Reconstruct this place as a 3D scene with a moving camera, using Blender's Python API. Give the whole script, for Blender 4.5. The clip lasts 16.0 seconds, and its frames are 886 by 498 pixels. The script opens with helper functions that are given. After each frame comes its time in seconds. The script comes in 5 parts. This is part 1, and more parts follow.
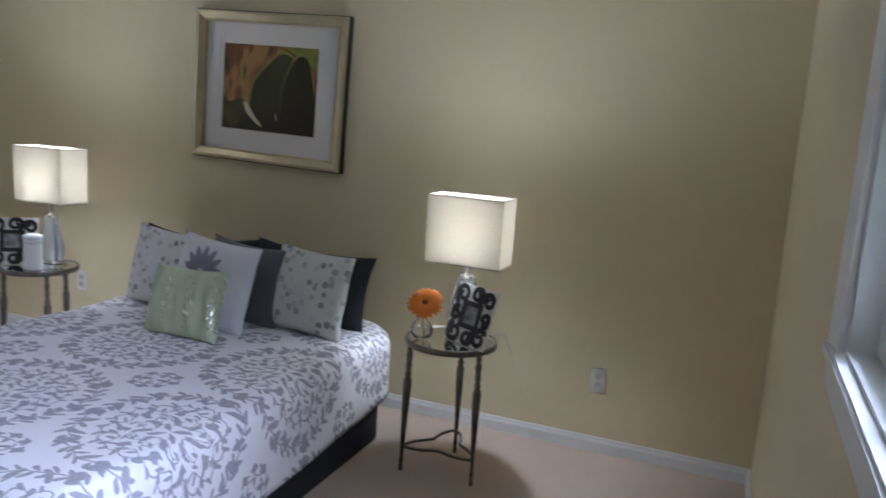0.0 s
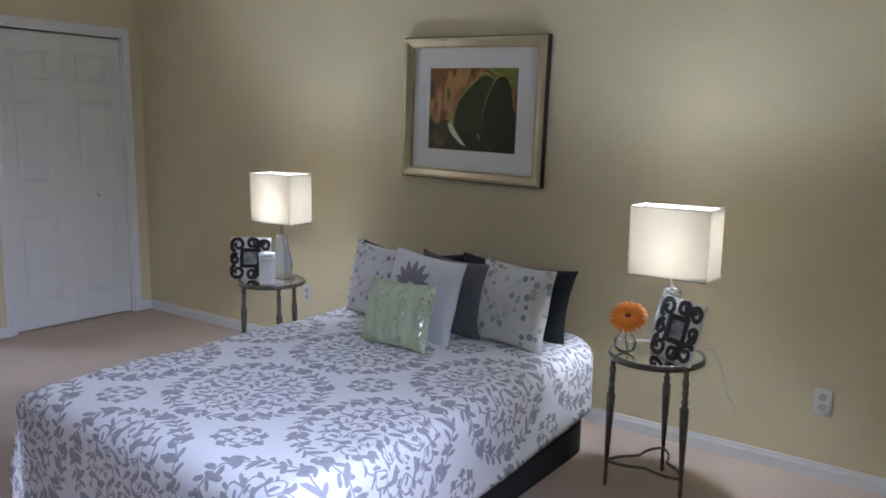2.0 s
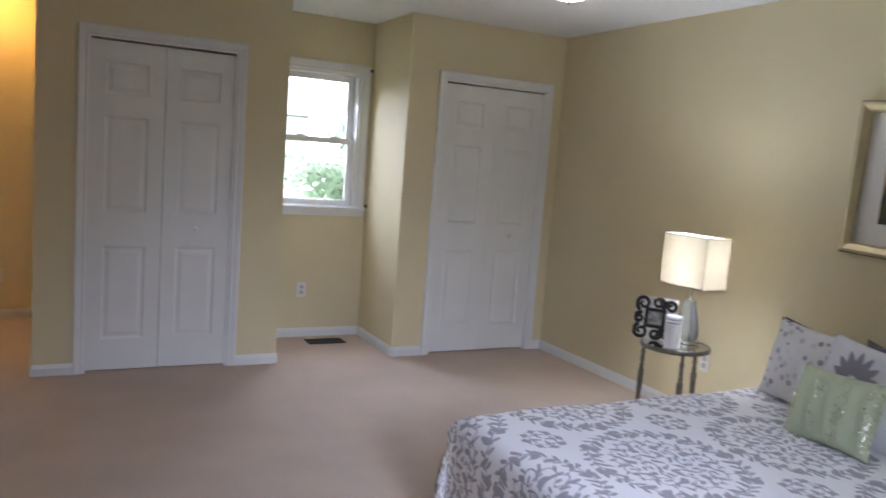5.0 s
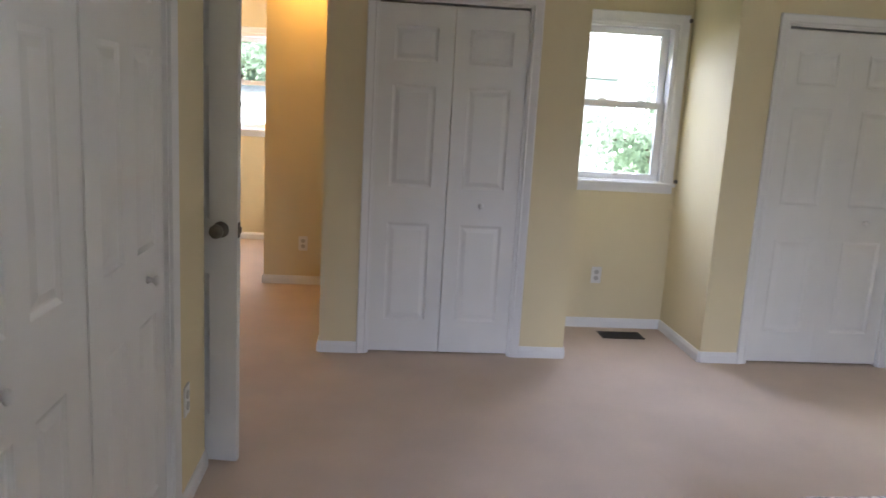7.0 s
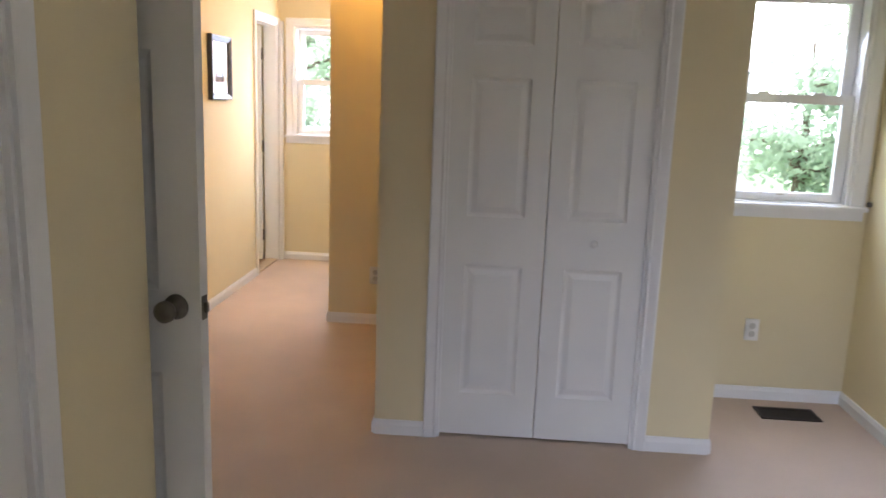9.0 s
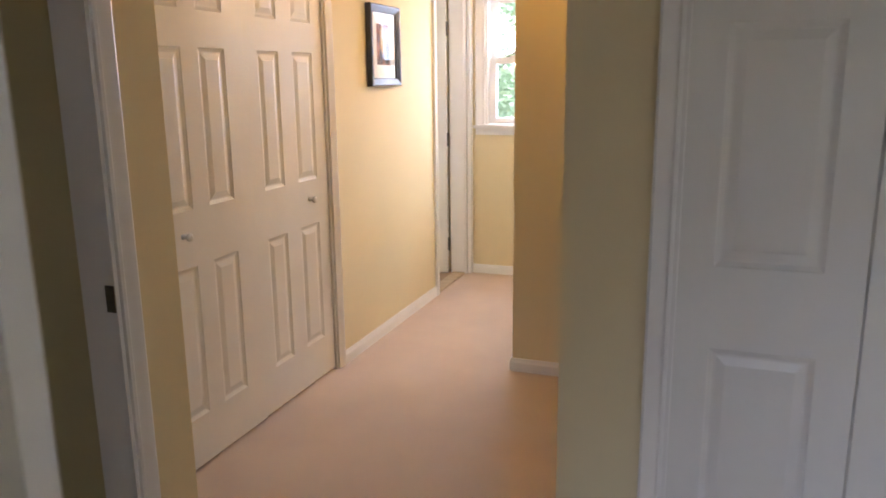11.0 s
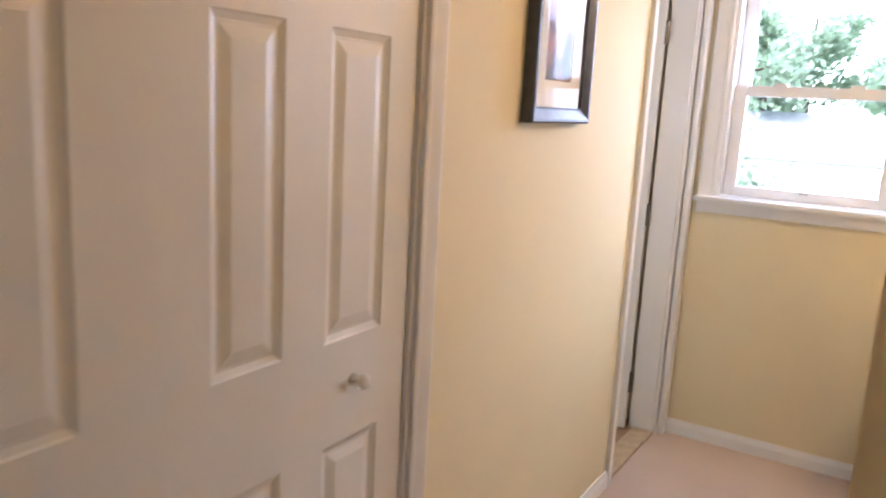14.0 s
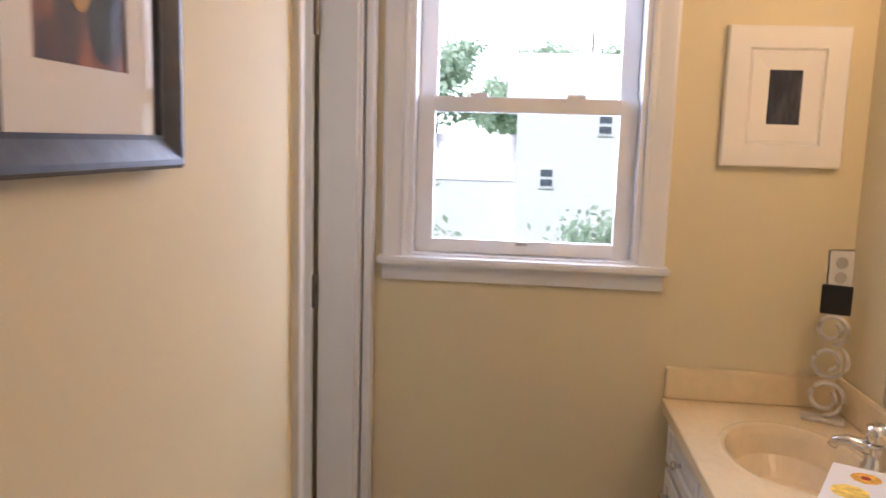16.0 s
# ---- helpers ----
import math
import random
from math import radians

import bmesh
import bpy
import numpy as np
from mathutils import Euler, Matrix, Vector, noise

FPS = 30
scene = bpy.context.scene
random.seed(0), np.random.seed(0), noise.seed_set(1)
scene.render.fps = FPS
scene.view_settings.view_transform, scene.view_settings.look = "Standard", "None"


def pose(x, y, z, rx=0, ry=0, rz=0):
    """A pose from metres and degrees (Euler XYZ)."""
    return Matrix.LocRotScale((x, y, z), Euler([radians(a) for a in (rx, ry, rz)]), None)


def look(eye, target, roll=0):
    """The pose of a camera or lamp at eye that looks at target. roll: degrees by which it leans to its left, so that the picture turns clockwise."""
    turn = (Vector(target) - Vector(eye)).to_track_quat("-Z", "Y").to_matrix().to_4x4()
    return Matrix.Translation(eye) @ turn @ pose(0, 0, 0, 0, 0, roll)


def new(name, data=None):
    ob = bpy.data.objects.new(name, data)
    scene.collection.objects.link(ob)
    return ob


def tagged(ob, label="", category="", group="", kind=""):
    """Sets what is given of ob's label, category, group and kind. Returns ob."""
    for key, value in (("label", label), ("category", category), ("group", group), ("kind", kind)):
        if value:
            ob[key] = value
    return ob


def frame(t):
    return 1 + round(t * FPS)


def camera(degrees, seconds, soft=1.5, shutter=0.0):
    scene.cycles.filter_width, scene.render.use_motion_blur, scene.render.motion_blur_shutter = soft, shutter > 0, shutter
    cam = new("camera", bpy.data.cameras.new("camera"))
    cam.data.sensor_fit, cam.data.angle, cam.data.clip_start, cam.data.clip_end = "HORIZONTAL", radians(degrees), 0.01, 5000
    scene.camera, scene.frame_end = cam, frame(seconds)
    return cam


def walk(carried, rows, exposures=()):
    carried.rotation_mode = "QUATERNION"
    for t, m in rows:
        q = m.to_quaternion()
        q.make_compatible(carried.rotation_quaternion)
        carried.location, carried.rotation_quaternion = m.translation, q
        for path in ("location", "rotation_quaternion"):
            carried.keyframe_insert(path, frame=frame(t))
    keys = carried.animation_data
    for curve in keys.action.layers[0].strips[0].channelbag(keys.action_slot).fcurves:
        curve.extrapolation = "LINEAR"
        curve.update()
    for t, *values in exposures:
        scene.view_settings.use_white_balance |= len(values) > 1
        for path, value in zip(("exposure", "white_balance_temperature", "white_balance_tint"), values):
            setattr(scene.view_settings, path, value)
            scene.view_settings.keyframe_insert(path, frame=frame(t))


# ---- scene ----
cam = camera(60.0, 16.0, soft=1.6, shutter=0.4)
PATH = [
    (0, (0.538, 0.139, 1.427), (-0.166, 1.982, 1.095), 4.0),
    (0.5, (0.577, 0.126, 1.435), (-0.334, 1.88, 1.131), 2.1),
    (1, (0.577, 0.121, 1.421), (-0.408, 1.832, 1.096), 1.2),
    (1.5, (0.572, 0.119, 1.428), (-0.519, 1.763, 1.102), 0.7),
    (2, (0.566, 0.097, 1.434), (-0.599, 1.691, 1.116), 0.8),
    (2.5, (0.566, 0.057, 1.45), (-0.679, 1.597, 1.168), 1.6),
    (3, (0.564, 0.019, 1.453), (-0.786, 1.468, 1.174), 1.8),
    (3.5, (0.573, -0.038, 1.462), (-0.892, 1.298, 1.196), 2.1),
    (4, (0.544, -0.061, 1.458), (-1.024, 1.15, 1.182), 2.4),
    (4.5, (0.434, -0.071, 1.467), (-1.228, 1.006, 1.193), 3.2),
    (5, (0.326, -0.087, 1.47), (-1.436, 0.828, 1.235), 4.3),
    (7.5, (-0.577, 0.2, 1.494), (-2.534, 0.291, 1.09), 2.1),
    (8, (-0.888, 0.216, 1.497), (-2.844, 0.316, 1.089), 0.8),
    (8.5, (-1.218, 0.268, 1.492), (-3.183, 0.285, 1.121), 2.6),
    (9, (-1.507, 0.316, 1.488), (-3.465, 0.191, 1.099), 2.1),
    (11.5, (-3.148, 0.127, 1.447), (-4.926, -0.673, 0.999), 0.9),
    (12, (-3.503, -0.046, 1.441), (-5.214, -0.97, 0.971), 3.2),
    (12.5, (-3.78, -0.176, 1.454), (-5.406, -1.246, 0.993), 4.0),
    (13, (-4.098, -0.401, 1.436), (-5.696, -1.523, 1.006), 4.1),
    (13.5, (-4.39, -0.564, 1.435), (-6.005, -1.638, 0.947), 3.8),
    (14, (-4.751, -0.706, 1.454), (-6.425, -1.733, 1.078), 3.1),
    (14.5, (-5.065, -0.842, 1.446), (-6.866, -1.669, 1.174), 3.1),
    (15, (-5.38, -0.979, 1.46), (-7.281, -1.545, 1.202), 2.2),
    (15.5, (-5.693, -1.077, 1.446), (-7.645, -1.457, 1.236), 2.7),
    (16, (-5.934, -1.109, 1.459), (-7.904, -1.31, 1.18), 1.7),
]
EXPO = [(0.0, 0.82, 5600, 15), (1.5, 0.96, 5600, 15), (3.5, 1.12, 5800, 15), (5.0, 1.30, 6000, 15), (7.5, 1.52, 6100, 14), (9.0, 1.54, 6150, 14),
        (11.5, 1.44, 6000, 14), (13.0, 1.34, 5500, 15), (14.5, 0.96, 5600, 17), (16.0, 0.38, 5900, 20)]
walk(cam, [(t, look(eye, target, roll)) for t, eye, target, roll in PATH], EXPO)

# plan of the place, in metres
XR, YB, YS = 0.72, 3.47, -0.50          # window wall, bed wall, south wall
XC, XA = -4.70, -5.40                   # closet fronts, alcove window wall
C1A, C1B, C2A = -0.167, 1.30, 2.16      # first closet's sides, second closet's side
YD, YV, XV = -1.59, -1.20, -3.24        # dressing wall, entry wall, entry corner
XW2, XW, XST = -4.475, -8.20, -6.345    # entry's far corner, west wall, stub wall
H = 2.46                                # ceiling

# ---- world and large lights ----
world = bpy.data.worlds.new("world")
scene.world = world
world.use_nodes = True
wn = world.node_tree.nodes
sky = wn.new("ShaderNodeTexSky")
sky.sky_type = 'NISHITA'
sky.sun_disc = False
sky.sun_elevation, sky.sun_rotation = radians(58), radians(200)
sky.air_density, sky.dust_density, sky.ozone_density = 1.0, 2.5, 0.9
wn["Background"].inputs[1].default_value = 0.15
world.node_tree.links.new(sky.outputs[0], wn["Background"].inputs[0])


def lamp(name, kind, power, color, m, size=0.1, size_y=None, label="", category="light"):
    data = bpy.data.lights.new(name, kind)
    data.energy, data.color = power, color
    if kind == 'AREA':
        data.shape, data.size, data.size_y = 'RECTANGLE', size, size_y or size
    elif kind == 'SUN':
        data.angle = size
    else:
        data.shadow_soft_size = size
    ob = new(name, data)
    ob.matrix_world = m
    return ob


DAY = (0.72, 0.79, 1.0)
lamp("sun", 'SUN', 4.5, (1.0, 0.97, 0.92), look((0, 0, 15), (-9, 2, 0)), radians(10))
day = lamp("daylight_bedroom", 'AREA', 23.0, DAY, look((XR + 0.62, 1.12, 1.88), (-1.25, 1.50, 0.2)), 1.2, 1.3)
day.data.spread = radians(65)
alcove = lamp("daylight_alcove", 'AREA', 5.0, DAY, look((XA - 0.19, 1.735, 1.66), (-3.9, 1.78, 0.2)), 0.6, 0.9)
alcove.data.spread = radians(110)
lamp("daylight_dressing", 'AREA', 9.5, DAY, look((XW - 0.19, -1.10, 1.62), (-5.5, -1.10, 0.4)), 0.6, 0.85)
# added source behind an unseen window, to brighten the bathroom door
lamp("added_bath_daylight", 'AREA', 16.0, DAY, look((XW - 0.19, -2.80, 1.60), (-6.6, -2.4, 0.9)), 0.6, 0.85)
WARM = (1.0, 0.66, 0.36)

# ---- materials ----
def material(name, color, rough=0.6, metal=0.0, vary=0.06, scale=6.0, bump=0.0, bump_scale=120.0, fine=0.0):
    """A surface with large stains and fine grain."""
    m = bpy.data.materials.new(name)
    m.use_nodes = True
    n, l = m.node_tree.nodes, m.node_tree.links
    b = n["Principled BSDF"]
    b.inputs["Roughness"].default_value, b.inputs["Metallic"].default_value = rough, metal
    co = n.new("ShaderNodeTexCoord")
    big = n.new("ShaderNodeTexNoise")
    big.inputs["Scale"].default_value, big.inputs["Detail"].default_value = scale, 4
    small = n.new("ShaderNodeTexNoise")
    small.inputs["Scale"].default_value, small.inputs["Detail"].default_value = bump_scale, 3
    for t in (big, small):
        l.new(co.outputs["Object"], t.inputs["Vector"])
    ramp = n.new("ShaderNodeMapRange")
    ramp.inputs[1].default_value, ramp.inputs[2].default_value = 0.3, 0.7
    ramp.inputs[3].default_value, ramp.inputs[4].default_value = 1 - vary, 1 + vary
    l.new(big.outputs[0], ramp.inputs[0])
    ramp2 = n.new("ShaderNodeMapRange")
    ramp2.inputs[1].default_value, ramp2.inputs[2].default_value = 0.3, 0.7
    ramp2.inputs[3].default_value, ramp2.inputs[4].default_value = 1 - fine, 1 + fine
    l.new(small.outputs[0], ramp2.inputs[0])
    mul = n.new("ShaderNodeMath")
    mul.operation = 'MULTIPLY'
    l.new(ramp.outputs[0], mul.inputs[0])
    l.new(ramp2.outputs[0], mul.inputs[1])
    sc = n.new("ShaderNodeVectorMath")
    sc.operation = 'SCALE'
    sc.inputs[0].default_value = color[:3]
    l.new(mul.outputs[0], sc.inputs["Scale"])
    l.new(sc.outputs[0], b.inputs["Base Color"])
    if bump:
        bp = n.new("ShaderNodeBump")
        bp.inputs["Strength"].default_value, bp.inputs["Distance"].default_value = bump, 0.002
        l.new(small.outputs[0], bp.inputs["Height"])
        l.new(bp.outputs[0], b.inputs["Normal"])
    return m


def glass_material(name, rough=0.0, color=(1, 1, 1)):
    m = bpy.data.materials.new(name)
    m.use_nodes = True
    b = m.node_tree.nodes["Principled BSDF"]
    b.inputs["Base Color"].default_value = (*color, 1)
    b.inputs["Roughness"].default_value = rough
    b.inputs["Transmission Weight"].default_value = 1.0
    b.inputs["IOR"].default_value = 1.45
    return m


def pane_material(gloss=0.5):
    m = bpy.data.materials.new("window_glass")
    m.use_nodes = True
    n, l = m.node_tree.nodes, m.node_tree.links
    n.remove(n["Principled BSDF"])
    tr, gl, mix, lw = n.new("ShaderNodeBsdfTransparent"), n.new("ShaderNodeBsdfGlossy"), n.new("ShaderNodeMixShader"), n.new("ShaderNodeLayerWeight")
    gl.inputs["Roughness"].default_value = 0.02
    pw, ma = n.new("ShaderNodeMath"), n.new("ShaderNodeMath")
    pw.operation, ma.operation = 'POWER', 'MULTIPLY_ADD'
    pw.inputs[1].default_value, ma.inputs[1].default_value, ma.inputs[2].default_value = 5.0, gloss, 0.025
    l.new(lw.outputs["Facing"], pw.inputs[0])
    l.new(pw.outputs[0], ma.inputs[0])
    l.new(ma.outputs[0], mix.inputs[0])
    l.new(tr.outputs[0], mix.inputs[1])
    l.new(gl.outputs[0], mix.inputs[2])
    l.new(mix.outputs[0], n["Material Output"].inputs["Surface"])
    return m


def glow_material(name, color, strength):
    m = bpy.data.materials.new(name)
    m.use_nodes = True
    b = m.node_tree.nodes["Principled BSDF"]
    b.inputs["Base Color"].default_value = (*color, 1)
    b.inputs["Emission Color"].default_value = (*color, 1)
    b.inputs["Emission Strength"].default_value = strength
    return m


def shade_material():
    """Linen that lets lamp light through."""
    m = bpy.data.materials.new("linen_shade")
    m.use_nodes = True
    n, l = m.node_tree.nodes, m.node_tree.links
    n.remove(n["Principled BSDF"])
    d, t, mix = n.new("ShaderNodeBsdfDiffuse"), n.new("ShaderNodeBsdfTranslucent"), n.new("ShaderNodeMixShader")
    wave = n.new("ShaderNodeTexNoise")
    wave.inputs["Scale"].default_value = 180
    co = n.new("ShaderNodeTexCoord")
    l.new(co.outputs["Object"], wave.inputs["Vector"])
    rp = n.new("ShaderNodeValToRGB")
    rp.color_ramp.elements[0].color, rp.color_ramp.elements[1].color = (0.50, 0.46, 0.38, 1), (0.58, 0.54, 0.46, 1)
    l.new(wave.outputs[0], rp.inputs[0])
    l.new(rp.outputs[0], d.inputs["Color"])
    l.new(rp.outputs[0], t.inputs["Color"])
    mix.inputs[0].default_value = 0.46
    l.new(d.outputs[0], mix.inputs[1])
    l.new(t.outputs[0], mix.inputs[2])
    l.new(mix.outputs[0], n["Material Output"].inputs["Surface"])
    return m


PAINT = material("cream_wall_paint", (0.73, 0.64, 0.415), 0.75, vary=0.025, scale=1.7, bump=0.12, bump_scale=260, fine=0.01)
CEIL = material("white_ceiling_paint", (0.80, 0.80, 0.78), 0.85, vary=0.02, scale=2, bump=0.2, bump_scale=180)
TRIM = material("white_trim_paint", (0.80, 0.80, 0.79), 0.35, vary=0.02, scale=5, bump=0.05, bump_scale=90)
DOOR = material("white_door_paint", (0.78, 0.78, 0.76), 0.34, vary=0.025, scale=4, bump=0.10, bump_scale=60)
CARPET = material("beige_carpet", (0.60, 0.48, 0.385), 0.95, vary=0.07, scale=2.2, bump=0.9, bump_scale=420, fine=0.10)
DARK = material("dark_gap", (0.03, 0.03, 0.03), 0.8)
BLACKCLOTH = material("black_cloth", (0.013, 0.014, 0.018), 0.85, vary=0.2, scale=9, bump=0.4, bump_scale=500)
GREYSATIN = material("grey_satin", (0.13, 0.13, 0.14), 0.45, vary=0.15, scale=14, bump=0.3, bump_scale=60)
METAL = material("aged_pewter_metal", (0.17, 0.155, 0.13), 0.38, metal=0.9, vary=0.25, scale=30, bump=0.2, bump_scale=200)
NICKEL = material("satin_nickel", (0.62, 0.58, 0.50), 0.28, metal=1.0, vary=0.08, scale=40)
CHROME = material("chrome", (0.75, 0.75, 0.76), 0.12, metal=1.0, vary=0.02)
PLASTIC = material("white_plastic", (0.80, 0.79, 0.76), 0.35, vary=0.01)
CHAMP = material("champagne_frame", (0.55, 0.48, 0.30), 0.30, metal=0.75, vary=0.08, scale=12, bump=0.1, bump_scale=150)
BLACK = material("black_paint", (0.012, 0.012, 0.012), 0.5)
MAT_BOARD = material("white_mat_board", (0.80, 0.79, 0.76), 0.9, vary=0.01)
GLASS = glass_material("clear_glass")
CRYSTAL = glass_material("smoky_crystal", 0.03, (0.72, 0.76, 0.79))
CRYSTAL.node_tree.nodes["Principled BSDF"].inputs["Transmission Weight"].default_value = 0.82
CRYSTAL.node_tree.nodes["Principled BSDF"].inputs["Specular IOR Level"].default_value = 0.8
PANE = pane_material()
MIRROR = material("mirror_glass", (0.85, 0.87, 0.86), 0.03, metal=1.0, vary=0.01)
SHADE = shade_material()


# ---- building helpers ----
def box(bm, x0, x1, y0, y1, z0, z1, m=None):
    vs = [bm.verts.new((x, y, z)) for z in (z0, z1) for y in (y0, y1) for x in (x0, x1)]
    if m is not None:
        for v in vs:
            v.co = m @ v.co
    for q in ((0, 2, 3, 1), (4, 5, 7, 6), (0, 1, 5, 4), (2, 6, 7, 3), (0, 4, 6, 2), (1, 3, 7, 5)):
        bm.faces.new([vs[k] for k in q])
    return vs


def finish(bm, name, mat, bevel=0.0, smooth=False):
    if bevel:
        bmesh.ops.bevel(bm, geom=bm.edges[:], offset=bevel, segments=2, affect='EDGES', clamp_overlap=True)
    bmesh.ops.recalc_face_normals(bm, faces=bm.faces[:])
    me = bpy.data.meshes.new(name)
    bm.to_mesh(me)
    bm.free()
    if mat:
        me.materials.append(mat)
    if smooth:
        for p in me.polygons:
            p.use_smooth = True
    return me


def part(name, bm, mat, parent=None, label="", bevel=0.0, smooth=False):
    """Links a bmesh as one mesh object, under a thing if one is given."""
    ob = new(name, finish(bm, name, mat, bevel, smooth))
    if parent:
        ob.parent = parent
    return tagged(ob, label)


def thing(name, label, category, group="", kind="", at=(0, 0, 0), rz=0):
    ob = new(name)
    ob.empty_display_size = 0.1
    ob.matrix_world = pose(*at, 0, 0, rz)
    return tagged(ob, label, category, group, kind)


def boxes(*dims, m=None):
    bm = bmesh.new()
    for d in dims:
        box(bm, *d, m=m)
    return bm


def lathe(profile, n=24, at=(0, 0, 0), bm=None, sx=1, sy=1, spin=0.0):
    """A turned shape from (radius, height) pairs."""
    bm = bm or bmesh.new()
    rings = []
    for r, z in profile:
        rings.append([bm.verts.new((at[0] + sx * r * math.cos(spin + 2 * math.pi * k / n), at[1] + sy * r * math.sin(spin + 2 * math.pi * k / n), at[2] + z)) for k in range(n)])
    for a, b in zip(rings, rings[1:]):
        for k in range(n):
            bm.faces.new((a[k], a[(k + 1) % n], b[(k + 1) % n], b[k]))
    bm.faces.new(rings[0][::-1])
    bm.faces.new(rings[-1])
    return bm


def tube(bm, points, r, n=8):
    """A round bar along points; r is a radius or a list of radii."""
    pts = [Vector(p) for p in points]
    rings = []
    for k, p in enumerate(pts):
        d = (pts[min(k + 1, len(pts) - 1)] - pts[max(k - 1, 0)]).normalized()
        a = d.cross(Vector((0, 0, 1)) if abs(d.z) < 0.9 else Vector((1, 0, 0))).normalized()
        b = d.cross(a)
        rr = r[k] if isinstance(r, (list, tuple)) else r
        rings.append([bm.verts.new(p + rr * (a * math.cos(2 * math.pi * j / n) + b * math.sin(2 * math.pi * j / n))) for j in range(n)])
    for a, b in zip(rings, rings[1:]):
        for j in range(n):
            bm.faces.new((a[j], a[(j + 1) % n], b[(j + 1) % n], b[j]))
    bm.faces.new(rings[0][::-1])
    bm.faces.new(rings[-1])
    return bm

# ---- the large structure ----
def wall(name, axis, at, thick, a0, a1, openings=(), z0=0.0, z1=H):
    """A wall at x = at (axis 'x') or y = at, thick to the given side, from a0 to a1, with openings (a0, a1, z0, z1)."""
    bm = bmesh.new()
    lo, hi = sorted((at, at + thick))

    def piece(p0, p1, q0, q1):
        if p1 - p0 > 1e-4 and q1 - q0 > 1e-4:
            box(bm, *((lo, hi, p0, p1) if axis == 'x' else (p0, p1, lo, hi)), q0, q1)
    start = a0
    for o0, o1, b0, b1 in sorted(openings):
        piece(start, o0, z0, z1)
        piece(o0, o1, z0, b0)
        piece(o0, o1, b1, z1)
        start = o1
    piece(start, a1, z0, z1)
    bmesh.ops.remove_doubles(bm, verts=bm.verts[:], dist=0.0003)
    return tagged(part(name, bm, PAINT), "smooth wall painted in pale cream yellow", "wall", kind="structure")


T = 0.11
WIN_R, WIN_A, WIN_B = (0.69, 1.46), (1.42, 2.065), (-1.452, -0.765)
DOOR_TOP = 2.035
wall("wall_north", 'y', YB, 0.12, XC - 0.9, XR + 0.12)
wall("wall_east", 'x', XR, 0.12, YS - 0.12, YB, [(*WIN_R, 1.11, 2.10)])
wall("wall_south", 'y', YS, -T, XV, XR, [(-2.765, -1.47, 0, DOOR_TOP)])
wall("wall_entry_side", 'x', XV, 0.11, YV, YS - T)
wall("wall_entry", 'y', YV, -T, XW2, XV + 0.11, [(-4.25, -3.36, 0, DOOR_TOP)])
wall("wall_entry_return", 'x', XW2, 0.11, YD - T, YV - T)
wall("wall_dressing", 'y', YD, -T, XW, XW2, [(-6.085, -4.79, 0, DOOR_TOP), (-8.13, -7.555, 0, DOOR_TOP)])
wall("wall_west", 'x', XW, -0.16, YD - T, C1A + T, [(*WIN_B, 1.115, 2.03)])
wall("wall_vanity", 'y', C1A, T, XW, XC - T)
wall("wall_stub", 'x', XST, -T, -0.736, C1A)
wall("wall_closet_1", 'x', XC, -T, C1A, C1B, [(0.11, 0.97, 0, DOOR_TOP)])
wall("wall_alcove_south", 'y', C1B, -T, XA, XC - T)
wall("wall_alcove", 'x', XA, -0.16, C1B - T, C2A + T, [(*WIN_A, 1.03, 2.06)])
wall("wall_alcove_north", 'y', C2A, T, XA, XC - T)
wall("wall_closet_2", 'x', XC, -T, C2A, YB, [(2.45, 3.32, 0, DOOR_TOP)])
# closets, hall and bathroom behind the doors
wall("wall_closet_back_1", 'x', -5.36, -0.05, C1A + T, C1B - T)
wall("wall_closet_back_2", 'x', -5.36, -0.05, C2A + T, YB)
wall("wall_closet_back_3", 'y', -1.10, -0.05, -2.86, -1.25)
wall("wall_closet_back_4", 'y', -2.30, -0.05, -6.30, -4.50)
wall("wall_closet_side_3", 'x', -2.86, -0.05, -1.10, YS - T)
wall("wall_closet_side_4", 'x', -1.25, 0.05, -1.10, YS - T)
wall("wall_hall_back", 'y', -5.0, -0.08, -4.45, -2.40)
wall("wall_hall_side", 'x', -2.40, 0.08, -5.0, YV - T)
wall("wall_hall_far", 'x', -4.365, -0.05, -5.0, YD - T)
wall("wall_bath_back", 'y', -3.60, -0.08, XW - 0.16, -6.40)
wall("wall_bath_side", 'x', -6.40, 0.05, -3.60, YD - T)
# this opening holds the added bathroom window
wall("wall_bath_far", 'x', XW, -0.16, -3.60, YD - T, [(-3.15, -2.45, 1.115, 2.03)])

ROOMS = ((XC - T, XR + 0.12, YS - T, YB + 0.12), (XA - 0.16, XC - T, C1A + T, YB + 0.12), (XW - 0.16, XC - T, YD - T, C1A + T),
         (XC - T, XV + 0.11, YD - T, YS - T), (XV + 0.11, -1.20, -1.15, YS - T), (XW - 0.16, -6.35, -3.68, YD - T), (-6.35, XC - T, -2.35, YD - T), (XC - T, XV + 0.11, -5.08, YD - T), (XV + 0.11, -2.32, -5.08, -1.15))
tagged(part("floor", boxes(*[(*r, -0.12, 0.0) for r in ROOMS]), CARPET), "wall-to-wall beige cut-pile carpet", "carpet", kind="structure")
tagged(part("ceiling", boxes(*[(*r, H, H + 0.1) for r in ROOMS]), CEIL), "flat white painted ceiling", "ceiling", kind="structure")
BATHFLOOR = material("brown_bath_floor", (0.28, 0.17, 0.09), 0.45, vary=0.2, scale=8)
